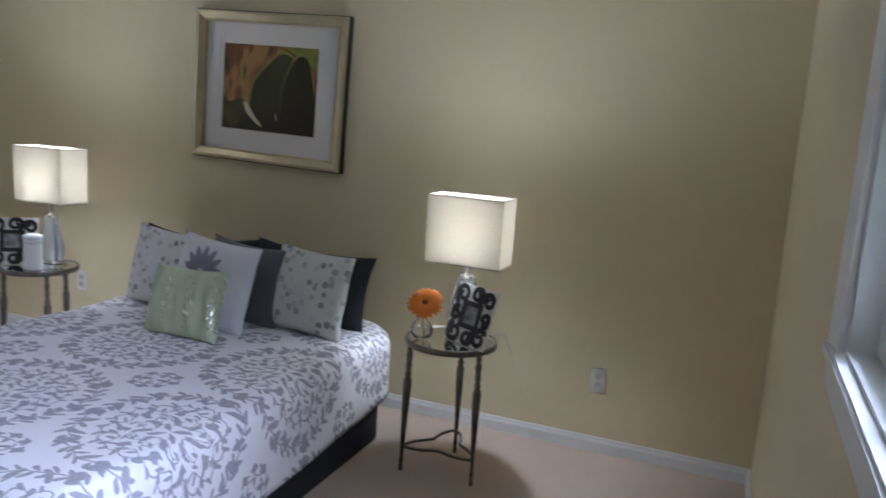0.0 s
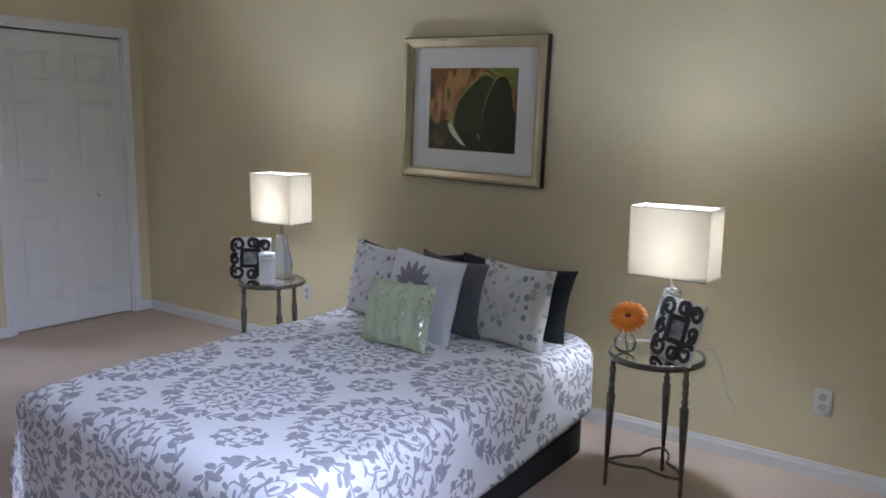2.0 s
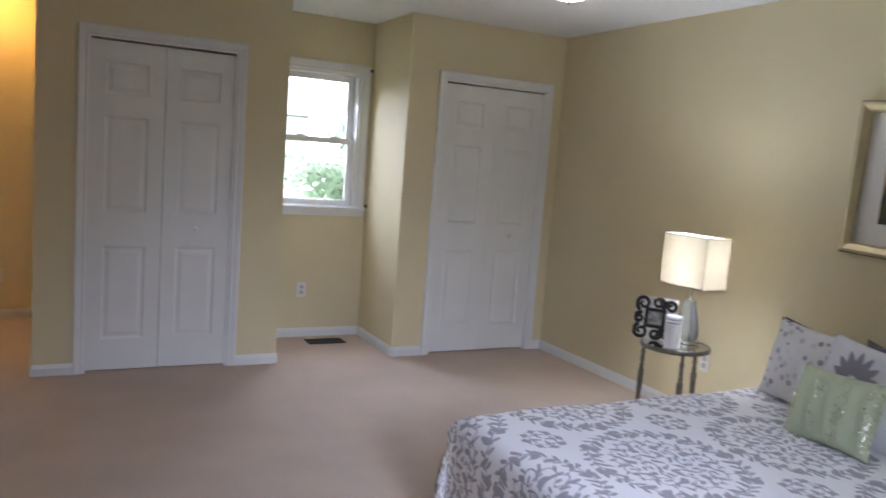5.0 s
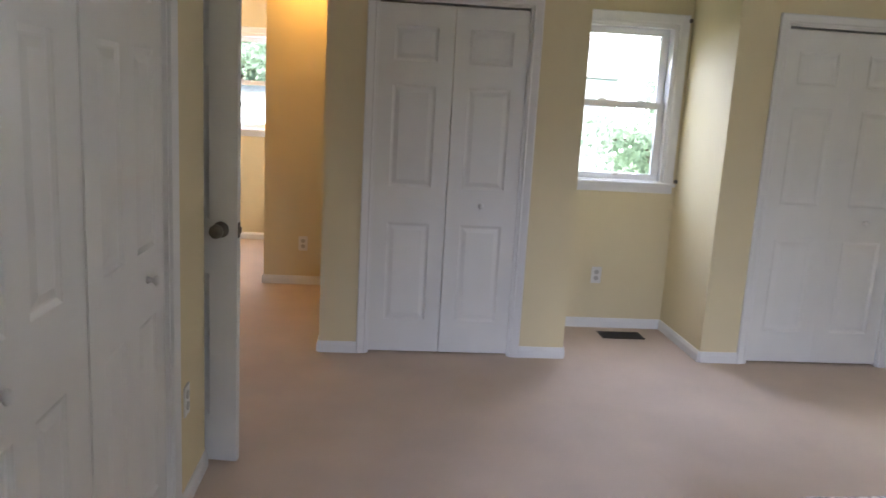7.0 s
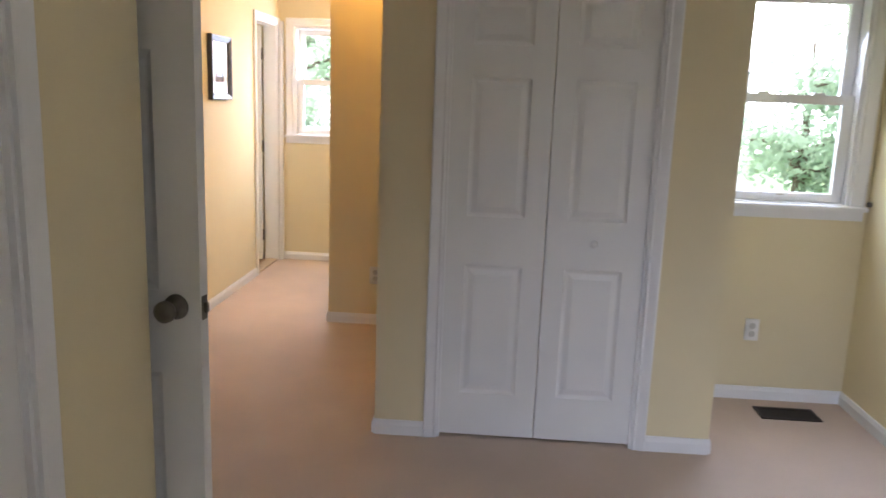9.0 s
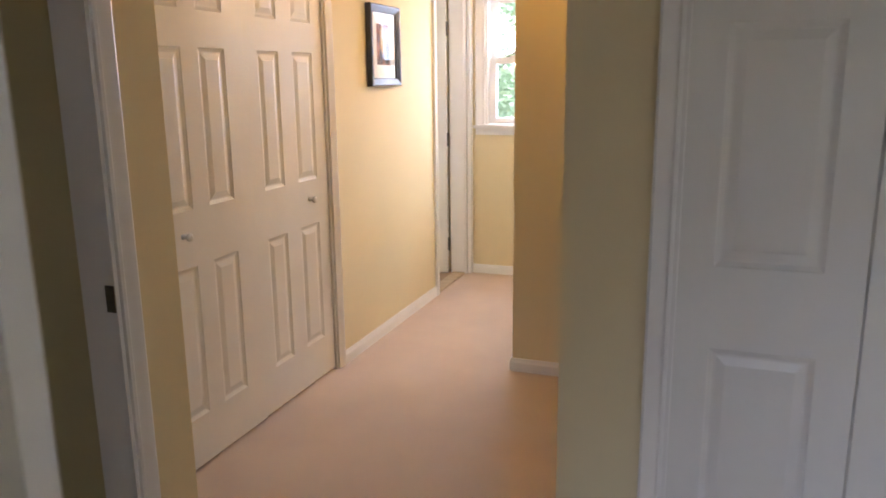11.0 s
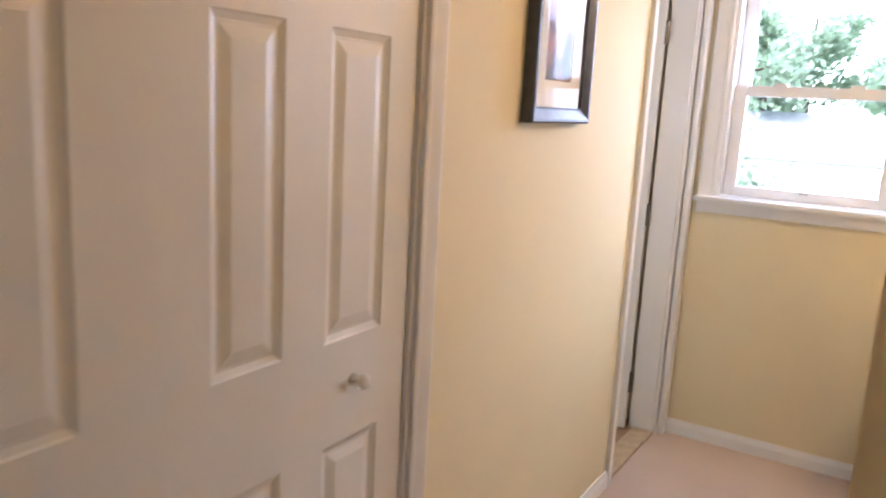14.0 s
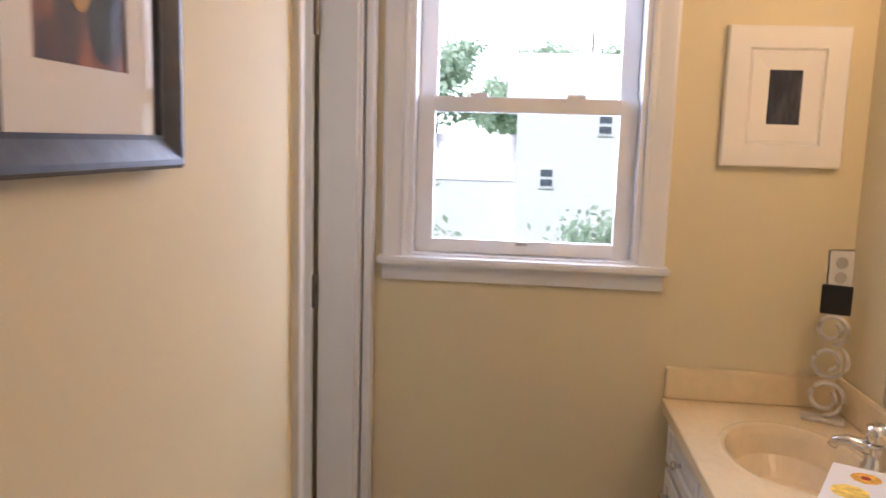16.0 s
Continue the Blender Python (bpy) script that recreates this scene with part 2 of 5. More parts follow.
tagged(part("floor_bath", boxes((XW, -6.40, -3.60, YD - 0.06, 0.002, 0.008)), BATHFLOOR), "warm brown bathroom floor", "floor", kind="structure")


def baseboard(x0, y0, x1, y1, nx, ny, h=0.068):
    """A board along a wall's foot; n points into the room."""
    bm = bmesh.new()
    d = Vector((x1 - x0, y1 - y0, 0))
    prof = [(0.0, 0.0), (0.014, 0.0), (0.014, h - 0.022), (0.010, h - 0.012), (0.007, h), (0.0, h)]
    ends = []
    for p in ((x0, y0), (x1, y1)):
        ends.append([bm.verts.new((p[0] + nx * a, p[1] + ny * a, z)) for a, z in prof])
    k = len(prof)
    for j in range(k):
        bm.faces.new((ends[0][j], ends[0][(j + 1) % k], ends[1][(j + 1) % k], ends[1][j]))
    bm.faces.new(ends[0])
    bm.faces.new(ends[1][::-1])
    return tagged(part("baseboard", bm, TRIM), "white painted wooden baseboard", "baseboard", kind="structure")


C = 0.057   # casing width
for b in ((XC, YB, XR, YB, 0, -1), (XR, YS, XR, YB, -1, 0), (-2.765 - C, YS, XV, YS, 0, 1), (XR, YS, -1.47 + C, YS, 0, 1),
          (XC, C1A, XC, 0.11 - C, 1, 0), (XC, 0.97 + C, XC, C1B, 1, 0), (XA, C1B, XC, C1B, 0, 1), (XA, C1B, XA, C2A, 1, 0),
          (XA, C2A, XC, C2A, 0, -1), (XC, C2A, XC, 2.45 - C, 1, 0), (XC, 3.32 + C, XC, YB, 1, 0),
          (XV, YS, XV, YV, -1, 0), (-4.25 - C, YV, XW2, YV, 0, 1), (XW2, YV, XW2, YD, -1, 0), (-6.085 - C, YD, -7.555 + C, YD, 0, 1),
          (XST, -0.736, XST, C1A, 1, 0), (XST - T, -0.736, XST, -0.736, 0, -1), (XC, C1A, XST, C1A, 0, -1), (XW, YD, XW, -0.67, 1, 0)):
    baseboard(*b)


CASING_PROFILE = ((0.0, 0.0), (0.0, 0.011), (0.008, 0.014), (0.014, 0.011), (0.020, 0.012), (0.040, 0.017), (0.050, 0.019), (0.057, 0.016), (0.057, 0.0))


def sweep_casing(axis, at, n, a0, a1, top, z0, wide=1.0):
    """A moulding with mitred corners up one side of an opening, across its head and down the other."""
    bm = bmesh.new()
    rows = []
    for g, d in CASING_PROFILE:
        g *= wide
        row = []
        for a, z in ((a0 - g, z0), (a0 - g, top + g), (a1 + g, top + g), (a1 + g, z0)):
            row.append(bm.verts.new((at + n * d, a, z) if axis == 'x' else (a, at + n * d, z)))
        rows.append(row)
    k = len(rows)
    for i in range(k):
        for j in range(3):
            bm.faces.new((rows[i][j], rows[i][j + 1], rows[(i + 1) % k][j + 1], rows[(i + 1) % k][j]))
    for j in (0, 3):
        bm.faces.new([r[j] for r in rows])
    return bm


def casing(name, axis, at, n, a0, a1, top, z0=0.0):
    return tagged(part(name, sweep_casing(axis, at, n, a0, a1, top, z0), TRIM), "white painted moulded casing", "trim", kind="structure")


def jamb(axis, at, thick, a0, a1, top):
    """The lining of a doorway through a wall."""
    bm = bmesh.new()
    lo, hi = sorted((at, at + thick))
    for p0, p1, q0, q1 in ((a0, a0 + 0.012, 0, top), (a1 - 0.012, a1, 0, top), (a0 + 0.012, a1 - 0.012, top - 0.012, top)):
        box(bm, *((lo, hi, p0, p1) if axis == 'x' else (p0, p1, lo, hi)), q0, q1)
    return tagged(part("door_lining", bm, TRIM), "white painted door lining", "trim", kind="structure")


for ax, at, n, a0, a1, th in (('x', XC, 1, 0.11, 0.97, -T), ('x', XC, 1, 2.45, 3.32, -T), ('y', YS, 1, -2.765, -1.47, -T),
                              ('y', YD, 1, -6.085, -4.79, -T), ('y', YD, 1, -8.13, -7.555, -T), ('y', YV, 1, -4.25, -3.36, -T)):
    casing("casing", ax, at, n, a0, a1, DOOR_TOP)
    jamb(ax, at, th, a0, a1, DOOR_TOP)


# ---- doors ----
ROWS_Z = ((0.195, 0.775), (0.985, 1.56), (1.69, 1.88))


def panel_leaf(name, parent, w, columns, thick=0.034, h=2.0, label=""):
    """A moulded leaf from (0, 0) along +x, its front face at y = 0 looking to -y."""
    bm, fields = bmesh.new(), []
    xs = [0.0]
    for c0, c1 in columns:
        xs += [c0, c1]
    xs.append(w)
    zs = [0.0]
    for r0, r1 in ROWS_Z:
        zs += [r0, r1]
    zs.append(h)

    def quad(a, b, c, d):
        bm.faces.new([bm.verts.new(p) for p in (a, b, c, d)])
    for side, s in ((0.0, 1), (thick, -1)):
        for i in range(len(xs) - 1):
            for j in range(len(zs) - 1):
                a0, a1, b0, b1 = xs[i], xs[i + 1], zs[j], zs[j + 1]
                if i % 2 and j % 2:
                    rings = [(0, 0), (0.004, 0.003), (0.014, 0.007), (0.020, 0.007)] + ([] if side == 0.0 else [(0.042, 0.0015)])
                    if side == 0.0:
                        fields.append((a0 + 0.020, a1 - 0.020, b0 + 0.020, b1 - 0.020))
                    for (g0, d0), (g1, d1) in zip(rings, rings[1:]):
                        o = [(a0 + g0, side + s * d0, b0 + g0), (a1 - g0, side + s * d0, b0 + g0), (a1 - g0, side + s * d0, b1 - g0), (a0 + g0, side + s * d0, b1 - g0)]
                        q = [(a0 + g1, side + s * d1, b0 + g1), (a1 - g1, side + s * d1, b0 + g1), (a1 - g1, side + s * d1, b1 - g1), (a0 + g1, side + s * d1, b1 - g1)]
                        for k in range(4):
                            quad(o[k], o[(k + 1) % 4], q[(k + 1) % 4], q[k])
                    g, d = rings[-1]
                    quad((a0 + g, side + s * d, b0 + g), (a1 - g, side + s * d, b0 + g), (a1 - g, side + s * d, b1 - g), (a0 + g, side + s * d, b1 - g))
                else:
                    quad((a0, side, b0), (a1, side, b0), (a1, side, b1), (a0, side, b1))
    quad((0, 0, 0), (0, thick, 0), (0, thick, h), (0, 0, h))
    quad((w, 0, 0), (w, thick, 0), (w, thick, h), (w, 0, h))
    quad((0, 0, 0), (w, 0, 0), (w, thick, 0), (0, thick, 0))
    quad((0, 0, h), (w, 0, h), (w, thick, h), (0, thick, h))
    bmesh.ops.remove_doubles(bm, verts=bm.verts[:], dist=0.0005)
    leaf = part(name, bm, DOOR, parent, label)
    for a0, a1, b0, b1 in fields:
        bm, g = bmesh.new(), 0.022
        lo = [bm.verts.new((x, 0.0068, z)) for x, z in ((a0, b0), (a1, b0), (a1, b1), (a0, b1))]
        hi = [bm.verts.new((x, 0.0015, z)) for x, z in ((a0 + g, b0 + g), (a1 - g, b0 + g), (a1 - g, b1 - g), (a0 + g, b1 - g))]
        for k in range(4):
            bm.faces.new((lo[k], lo[(k + 1) % 4], hi[(k + 1) % 4], hi[k]))
        bm.faces.new(hi)
        part("panel", bm, DOOR, leaf)
    return leaf


def knob(parent, x, z, r=0.016, out=0.035, mat=None, name="knob", label=""):
    """A turned knob on a leaf's front face."""
    bm = lathe([(r * 0.7, 0), (r * 0.45, out * 0.35), (r * 0.5, out * 0.5), (r, out * 0.7), (r * 0.9, out * 0.95), (r * 0.4, out)], 16)
    bmesh.ops.transform(bm, matrix=pose(x, 0, z, 90, 0, 0), verts=bm.verts[:])
    return part(name, bm, mat or DOOR, parent, label, smooth=True)


def closet_doors(name, label, m, leaves, z=0.012):
    """A closet front: leaves are (x, width, columns, knob x or None, set back)."""
    root = thing(name, label, "closet door")
    root.matrix_world = m @ Matrix.Translation((0, 0, z))
    for x, w, cols, kx, back in leaves:
        leaf = panel_leaf("leaf", root, w, cols, h=1.999)
        leaf.location = (x, back, 0)
        if kx is not None:
            knob(leaf, kx, 0.895)
    return root


one = [(0.09, 0.335)]
W2 = 0.425
# front looks to +x: local x runs along +y
closet_doors("bifold_closet_door", "white six-panel bifold closet door, closed", pose(XC - 0.02, 0.113, 0, 0, 0, 90), [(0.002, W2, one, None, 0), (W2 + 0.006, W2, [(0.085, 0.33)], 0.20, 0)])
closet_doors("bifold_closet_door", "white six-panel bifold closet door, closed", pose(XC - 0.02, 2.455, 0, 0, 0, 90), [(0.002, 0.4295, one, None, 0), (0.4325, 0.4295, [(0.09, 0.335)], 0.21, 0)])
# front looks to +y: local x runs along -x
closet_doors("double_closet_door", "white six-panel double closet doors, closed", pose(-4.793, YD - 0.005, 0, 0, 0, 180), [(0.0, 0.647, [(0.108, 0.265), (0.360, 0.518)], 0.197, 0.0), (0.647, 0.632, [(0.098, 0.254), (0.368, 0.540)], 0.456, 0.006)])
closet_doors("double_closet_door", "white six-panel double closet doors, closed", pose(-1.475, YS - 0.015, 0, 0, 0, 180), [(0.0, 0.647, [(0.108, 0.265), (0.360, 0.518)], 0.197, 0.006), (0.647, 0.636, [(0.098, 0.254), (0.368, 0.540)], 0.456, 0.0)], 0.03)


def swing_door(name, label, hinge, angle, w, knob_label=""):
    """A six-panel door that turns about hinge; local x runs from the hinge to the latch."""
    root = thing(name, label, "door")
    root.matrix_world = pose(*hinge, 0, 0, angle)
    g = (w - 3 * 0.11) / 2
    leaf = panel_leaf("leaf", root, w, [(0.11, 0.11 + g), (0.22 + g, 0.22 + 2 * g)], 0.035, 2.01)
    for y, rx in ((0.0, 90), (0.035, -90)):
        bm = lathe([(0.032, 0), (0.031, 0.006), (0.012, 0.010), (0.011, 0.03), (0.020, 0.036), (0.027, 0.048), (0.026, 0.060), (0.016, 0.067), (0.005, 0.068)], 24)
        bmesh.ops.transform(bm, matrix=pose(w - 0.064, y, 0.95, rx, 0, 0), verts=bm.verts[:])
        part("door_knob", bm, METAL, leaf, "aged pewter door knob", smooth=True)
    part("latch_plate", boxes((w, w + 0.002, 0.005, 0.030, 0.92, 0.98)), METAL, leaf, "dark latch plate", bevel=0.0005)
    part("latch_bolt", boxes((w + 0.002, w + 0.011, 0.011, 0.024, 0.937, 0.963)), METAL, leaf, bevel=0.002)
    for z in (0.22, 1.0, 1.78):
        bm = lathe([(0.004, -0.05), (0.008, -0.046), (0.008, 0.046), (0.004, 0.05)], 10, (-0.006, 0.018, z))
        part("hinge", bm, METAL, leaf, "dark metal hinge")
    return root


swing_door("entry_door", "white six-panel entry door with pewter knob, standing open", (-3.372, -1.172, 0.012), 82, 0.80)
swing_door("bathroom_door", "white six-panel bathroom door, standing open inward", (-8.108, YD - T - 0.012, 0.012), -84, 0.545)
tagged(part("casing", boxes((-8.199, -8.140, YD + 0.0195, YD + 0.044, 0.0, 2.07)), TRIM, bevel=0.004), "white painted corner casing", "trim", kind="structure")
strike = part("strike_plate", boxes((-4.238, -4.235, -1.230, -1.202, 0.885, 0.955)), METAL)
tagged(strike, "dark metal strike plate on the white door lining", "strike plate")


# ---- windows ----
def window(name, axis, at, n, a0, a1, z0, z1, thick, label, out=0.045):
    """A white double-hung window in a wall at x = at; n points into the room."""
    root = thing(name, label, "window", kind="structure")

    def slab(bm, d0, d1, p0, p1, q0, q1):
        lo, hi = sorted((at - n * d0, at - n * d1))
        box(bm, lo, hi, p0, p1, q0, q1)
    w = 0.072
    bm = sweep_casing('x', at, n, a0, a1, z1, z0, w / 0.057)
    part("window_casing", bm, TRIM, root)
    bm = bmesh.new()
    slab(bm, 0.02, -out, a0 - w - 0.012, a1 + w + 0.012, z0 - 0.024, z0)
    part("window_sill", bm, TRIM, root, bevel=0.005)
    bm = bmesh.new()
    slab(bm, 0, -0.016, a0 - w, a1 + w, z0 - 0.072, z0 - 0.024)
    part("window_apron", bm, TRIM, root, bevel=0.003)
    bm = bmesh.new()      # lining
    slab(bm, 0, thick, a0, a0 + 0.018, z0, z1)
    slab(bm, 0, thick, a1 - 0.018, a1, z0, z1)
    slab(bm, 0, thick, a0 + 0.018, a1 - 0.018, z1 - 0.018, z1)
    slab(bm, 0, thick, a0 + 0.018, a1 - 0.018, z0 - 0.02, z0 + 0.006)
    part("window_frame", bm, TRIM, root)
    mid = z0 + 0.482 * (z1 - z0)
    s = 0.052
    for kind, d, q0, q1 in (("lower_sash", 0.040, z0 + 0.008, mid + 0.035), ("upper_sash", 0.085, mid - 0.005, z1 - 0.019)):
        bm = bmesh.new()
        b0, b1 = a0 + 0.02, a1 - 0.02
        slab(bm, d, d + 0.035, b0, b0 + s, q0, q1)
        slab(bm, d, d + 0.035, b1 - s, b1, q0, q1)
        bot, top = (0.042, 0.045) if kind == "lower_sash" else (0.040, 0.045)
        slab(bm, d, d + 0.035, b0 + s, b1 - s, q0, q0 + bot)
        slab(bm, d, d + 0.035, b0 + s, b1 - s, q1 - top, q1)
        sash = part(kind, bm, TRIM, root, bevel=0.003)
        bm = bmesh.new()
        slab(bm, d + 0.014, d + 0.018, b0 + s - 0.004, b1 - s + 0.004, q0 + bot - 0.004, q1 - top + 0.004)
        pane = part("pane", bm, PANE, sash, "clear window pane")
        pane.visible_shadow = False
        if kind == "lower_sash":
            for f in (0.28, 0.72):
                bm = bmesh.new()
                c = b0 + f * (b1 - b0)
                slab(bm, d - 0.004, d + 0.03, c - 0.028, c + 0.028, q1, q1 + 0.012)
                part("sash_lock", bm, TRIM, sash, bevel=0.003)
            bm = bmesh.new()
            slab(bm, d - 0.012, d, (a0 + a1) / 2 - 0.018, (a0 + a1) / 2 + 0.018, q0 + 0.03, q0 + 0.04)
            part("sash_lift", bm, NICKEL, sash, "small metal sash lift", bevel=0.002)
    return root


LBL = "white double-hung window with wooden casing and sill"
window("window_1", 'x', XA, 1, *WIN_A, 1.03, 2.06, 0.16, LBL)
window("window_2", 'x', XW, 1, *WIN_B, 1.115, 2.03, 0.16, LBL)
# unseen window, added to let light into the bathroom
window("added_bath_window", 'x', XW, 1, -3.15, -2.45, 1.115, 2.03, 0.16, LBL)
window("window_3", 'x', XR, -1, *WIN_R, 1.11, 2.10, 0.12, LBL, 0.024)
# added roof slab, out of view; its deep overhang blocks sun from the east window
tagged(part("roof", boxes((XW - 0.75, XR + 1.30, -5.6, YB + 0.6, H + 0.11, H + 0.35)), TRIM), "unseen white roof slab added to keep sun off the windows", "roof", kind="structure")
OAK = material("pale_oak", (0.52, 0.40, 0.26), 0.5, vary=0.15, scale=20)
tagged(part("threshold", boxes((-8.118, -7.567, YD - 0.09, YD + 0.004, 0.001, 0.014)), OAK, bevel=0.003), "pale oak threshold strip at the bathroom door", "threshold", kind="structure")
for y, z in ((2.135, 2.095), (2.150, 1.045)):
    tagged(part("shade_bracket", boxes((XA + 0.020, XA + 0.045, y - 0.010, y + 0.008, z - 0.012, z + 0.012)), METAL, bevel=0.002), "small dark bracket on the white window casing", "bracket", "window brackets")

# ---- bed ----
BX0, BX1, BY0, BY1, BZ = -2.20, -0.86, 1.36, 3.27, 0.46
bed = thing("bed", "double bed with a dark base, made up with a quilt", "bed", at=(0, 0, 0))
bx0, bx1, by0, by1 = BX0 + 0.01, BX1 + 0.015, BY0 + 0.03, BY1 - 0.06
plan = [(bx0, by0), (bx1, by0)]
for k in range(9):
    plan.append((bx1 - 0.16 + 0.16 * math.cos(radians(11.25 * k)), by1 - 0.16 + 0.16 * math.sin(radians(11.25 * k))))
for k in range(9):
    plan.append((bx0 + 0.16 - 0.16 * math.sin(radians(11.25 * k)), by1 - 0.16 + 0.16 * math.cos(radians(11.25 * k))))
bm = bmesh.new()
feet, tops = [bm.verts.new((x, y, 0.0)) for x, y in plan], [bm.verts.new((x, y, 0.27)) for x, y in plan]
for k in range(len(plan)):
    bm.faces.new((feet[k], feet[(k + 1) % len(plan)], tops[(k + 1) % len(plan)], tops[k]))
bm.faces.new(feet[::-1])
bm.faces.new(tops)
part("box_base", bm, BLACKCLOTH, bed, "dark charcoal cloth-covered bed base")
part("mattress", boxes((BX0 + 0.03, BX1 - 0.03, BY0, BY1 - 0.12, 0.27, BZ)), material("mattress_ticking", (0.7, 0.7, 0.7), 0.9), bed, bevel=0.05)


def quilt_material():
    """White cotton with a grey damask of medallions and leafy scrolls."""
    m = bpy.data.materials.new("damask_quilt")
    m.use_nodes = True
    n, l = m.node_tree.nodes, m.node_tree.links
    b = n["Principled BSDF"]
    b.inputs["Roughness"].default_value = 0.85
    uv = n.new("ShaderNodeUVMap")

    def math_(op, a, c=None, d=None):
        k = n.new("ShaderNodeMath")
        k.operation = op
        for i, v in enumerate((a, c, d)):
            if v is None:
                continue
            if isinstance(v, (int, float)):
                k.inputs[i].default_value = v
            else:
                l.new(v, k.inputs[i])
        return k.outputs[0]
    sep = n.new("ShaderNodeSeparateXYZ")
    l.new(uv.outputs[0], sep.inputs[0])
    wob = n.new("ShaderNodeTexNoise")
    wob.inputs["Scale"].default_value = 16
    l.new(uv.outputs[0], wob.inputs["Vector"])
    wv = math_('MULTIPLY', math_('SUBTRACT', wob.outputs[0], 0.5), 0.030)
    U, V = math_('ADD', sep.outputs[0], wv), math_('ADD', sep.outputs[1], wv)

    def polar(cu, cv):
        """Radius and angle round the points of a lattice, in cells."""
        u = math_('SUBTRACT', math_('FRACT', math_('ADD', math_('DIVIDE', math_('SUBTRACT', U, cu), 0.645), 0.5)), 0.5)
        v = math_('SUBTRACT', math_('FRACT', math_('ADD', math_('DIVIDE', math_('SUBTRACT', V, cv), 0.605), 0.5)), 0.5)
        r = math_('SQRT', math_('ADD', math_('MULTIPLY', u, u), math_('MULTIPLY', v, v)))
        return r, math_('ARCTAN2', v, u)

    def leaves(rt, r0, count, slant, length, width, phase=0.0):
        """A wreath of slanted leaves."""
        r, th = rt
        a = math_('SUBTRACT', math_('FRACT', math_('MULTIPLY_ADD', th, count / (2 * math.pi), 10.0 + phase)), 0.5)
        la = math_('MULTIPLY', a, 2 * math.pi * r0 / count)
        lr = math_('SUBTRACT', r, r0)
        c, sn = math.cos(radians(slant)), math.sin(radians(slant))
        x = math_('DIVIDE', math_('MULTIPLY_ADD', la, c, math_('MULTIPLY', lr, sn)), length)
        y = math_('DIVIDE', math_('MULTIPLY_ADD', lr, c, math_('MULTIPLY', la, -sn)), width)
        d = math_('ADD', math_('MULTIPLY', x, x), math_('MULTIPLY', y, y))
        return math_('LESS_THAN', d, 1.0)
    def stem(rt, r0, sway, lobes, width, phase=0.0):
        """A thin line that winds round the centre."""
        r, th = rt
        at_ = math_('MULTIPLY_ADD', math_('SINE', math_('MULTIPLY_ADD', th, lobes, phase)), sway, r0)
        return math_('LESS_THAN', math_('ABSOLUTE', math_('SUBTRACT', r, at_)), width)
    big, ros = polar(-1.56, 1.83), polar(-1.56 + 0.3225, 1.83 - 0.3025)
    pat = None
    for rt, r0, count, slant, length, width, ph in (
            (big, 0.462, 40, 48, 0.0330, 0.0125, 0.0), (big, 0.400, 38, -48, 0.0330, 0.0125, 0.3),
            (big, 0.435, 8, 90, 0.0560, 0.0300, 0.5), (big, 0.405, 8, 58, 0.0600, 0.0170, 0.2), (big, 0.405, 8, -58, 0.0600, 0.0170, 0.8),
            (big, 0.315, 24, 62, 0.0260, 0.0095, 0.1), (big, 0.285, 16, 90, 0.0270, 0.0140, 0.0), (big, 0.250, 24, -48, 0.0280, 0.0100, 0.4),
            (big, 0.215, 8, 90, 0.0400, 0.0200, 0.0), (big, 0.195, 16, 30, 0.0250, 0.0085, 0.4), (big, 0.150, 16, 40, 0.0250, 0.0090, 0.25),
            (big, 0.115, 8, 66, 0.0330, 0.0125, 0.0), (big, 0.085, 12, -30, 0.0170, 0.0070, 0.0), (big, 0.045, 4, 90, 0.0380, 0.0130, 0.0),
            (ros, 0.112, 8, 90, 0.0320, 0.0200, 0.5), (ros, 0.118, 16, 30, 0.0220, 0.0090, 0.0), (ros, 0.045, 4, 90, 0.0320, 0.0130, 0.5),
            (ros, 0.075, 8, 0, 0.0210, 0.0070, 0.0)):
        k = leaves(rt, r0, count, slant, length, width, ph)
        pat = k if pat is None else math_('MAXIMUM', pat, k)
    for r0, sway, lobes, width, ph in ((0.430, 0.006, 16, 0.0050, 0.0), (0.265, 0.045, 8, 0.0050, 1.57), (0.265, 0.045, 8, 0.0050, -1.57), (0.130, 0.040, 8, 0.0045, 1.57), (0.130, 0.055, 4, 0.0045, -1.57)):
        pat = math_('MAXIMUM', pat, stem(big, r0, sway, lobes, width, ph))
    nb = n.new("ShaderNodeTexNoise")
    nb.inputs["Scale"].default_value = 70
    l.new(uv.outputs[0], nb.inputs["Vector"])
    soft = math_('MULTIPLY', pat, math_('MULTIPLY_ADD', nb.outputs[0], 0.5, 0.70))
    mix = n.new("ShaderNodeMix")
    mix.data_type = 'RGBA'
    l.new(soft, mix.inputs[0])
    mix.inputs[6].default_value, mix.inputs[7].default_value = (0.82, 0.81, 0.82, 1), (0.35, 0.335, 0.375, 1)
    l.new(mix.outputs[2], b.inputs["Base Color"])
    # quilting relief
    w1 = n.new("ShaderNodeTexVoronoi")
    w1.inputs["Scale"].default_value = 28
    l.new(uv.outputs[0], w1.inputs["Vector"])
    fine = n.new("ShaderNodeTexNoise")
    fine.inputs["Scale"].default_value = 420
    l.new(uv.outputs[0], fine.inputs["Vector"])
    hgt = math_('MULTIPLY_ADD', fine.outputs[0], 0.25, math_('MULTIPLY', w1.outputs[0], -1.0))
    bp = n.new("ShaderNodeBump")
    bp.inputs["Strength"].default_value, bp.inputs["Distance"].default_value = 0.35, 0.006
    l.new(hgt, bp.inputs["Height"])
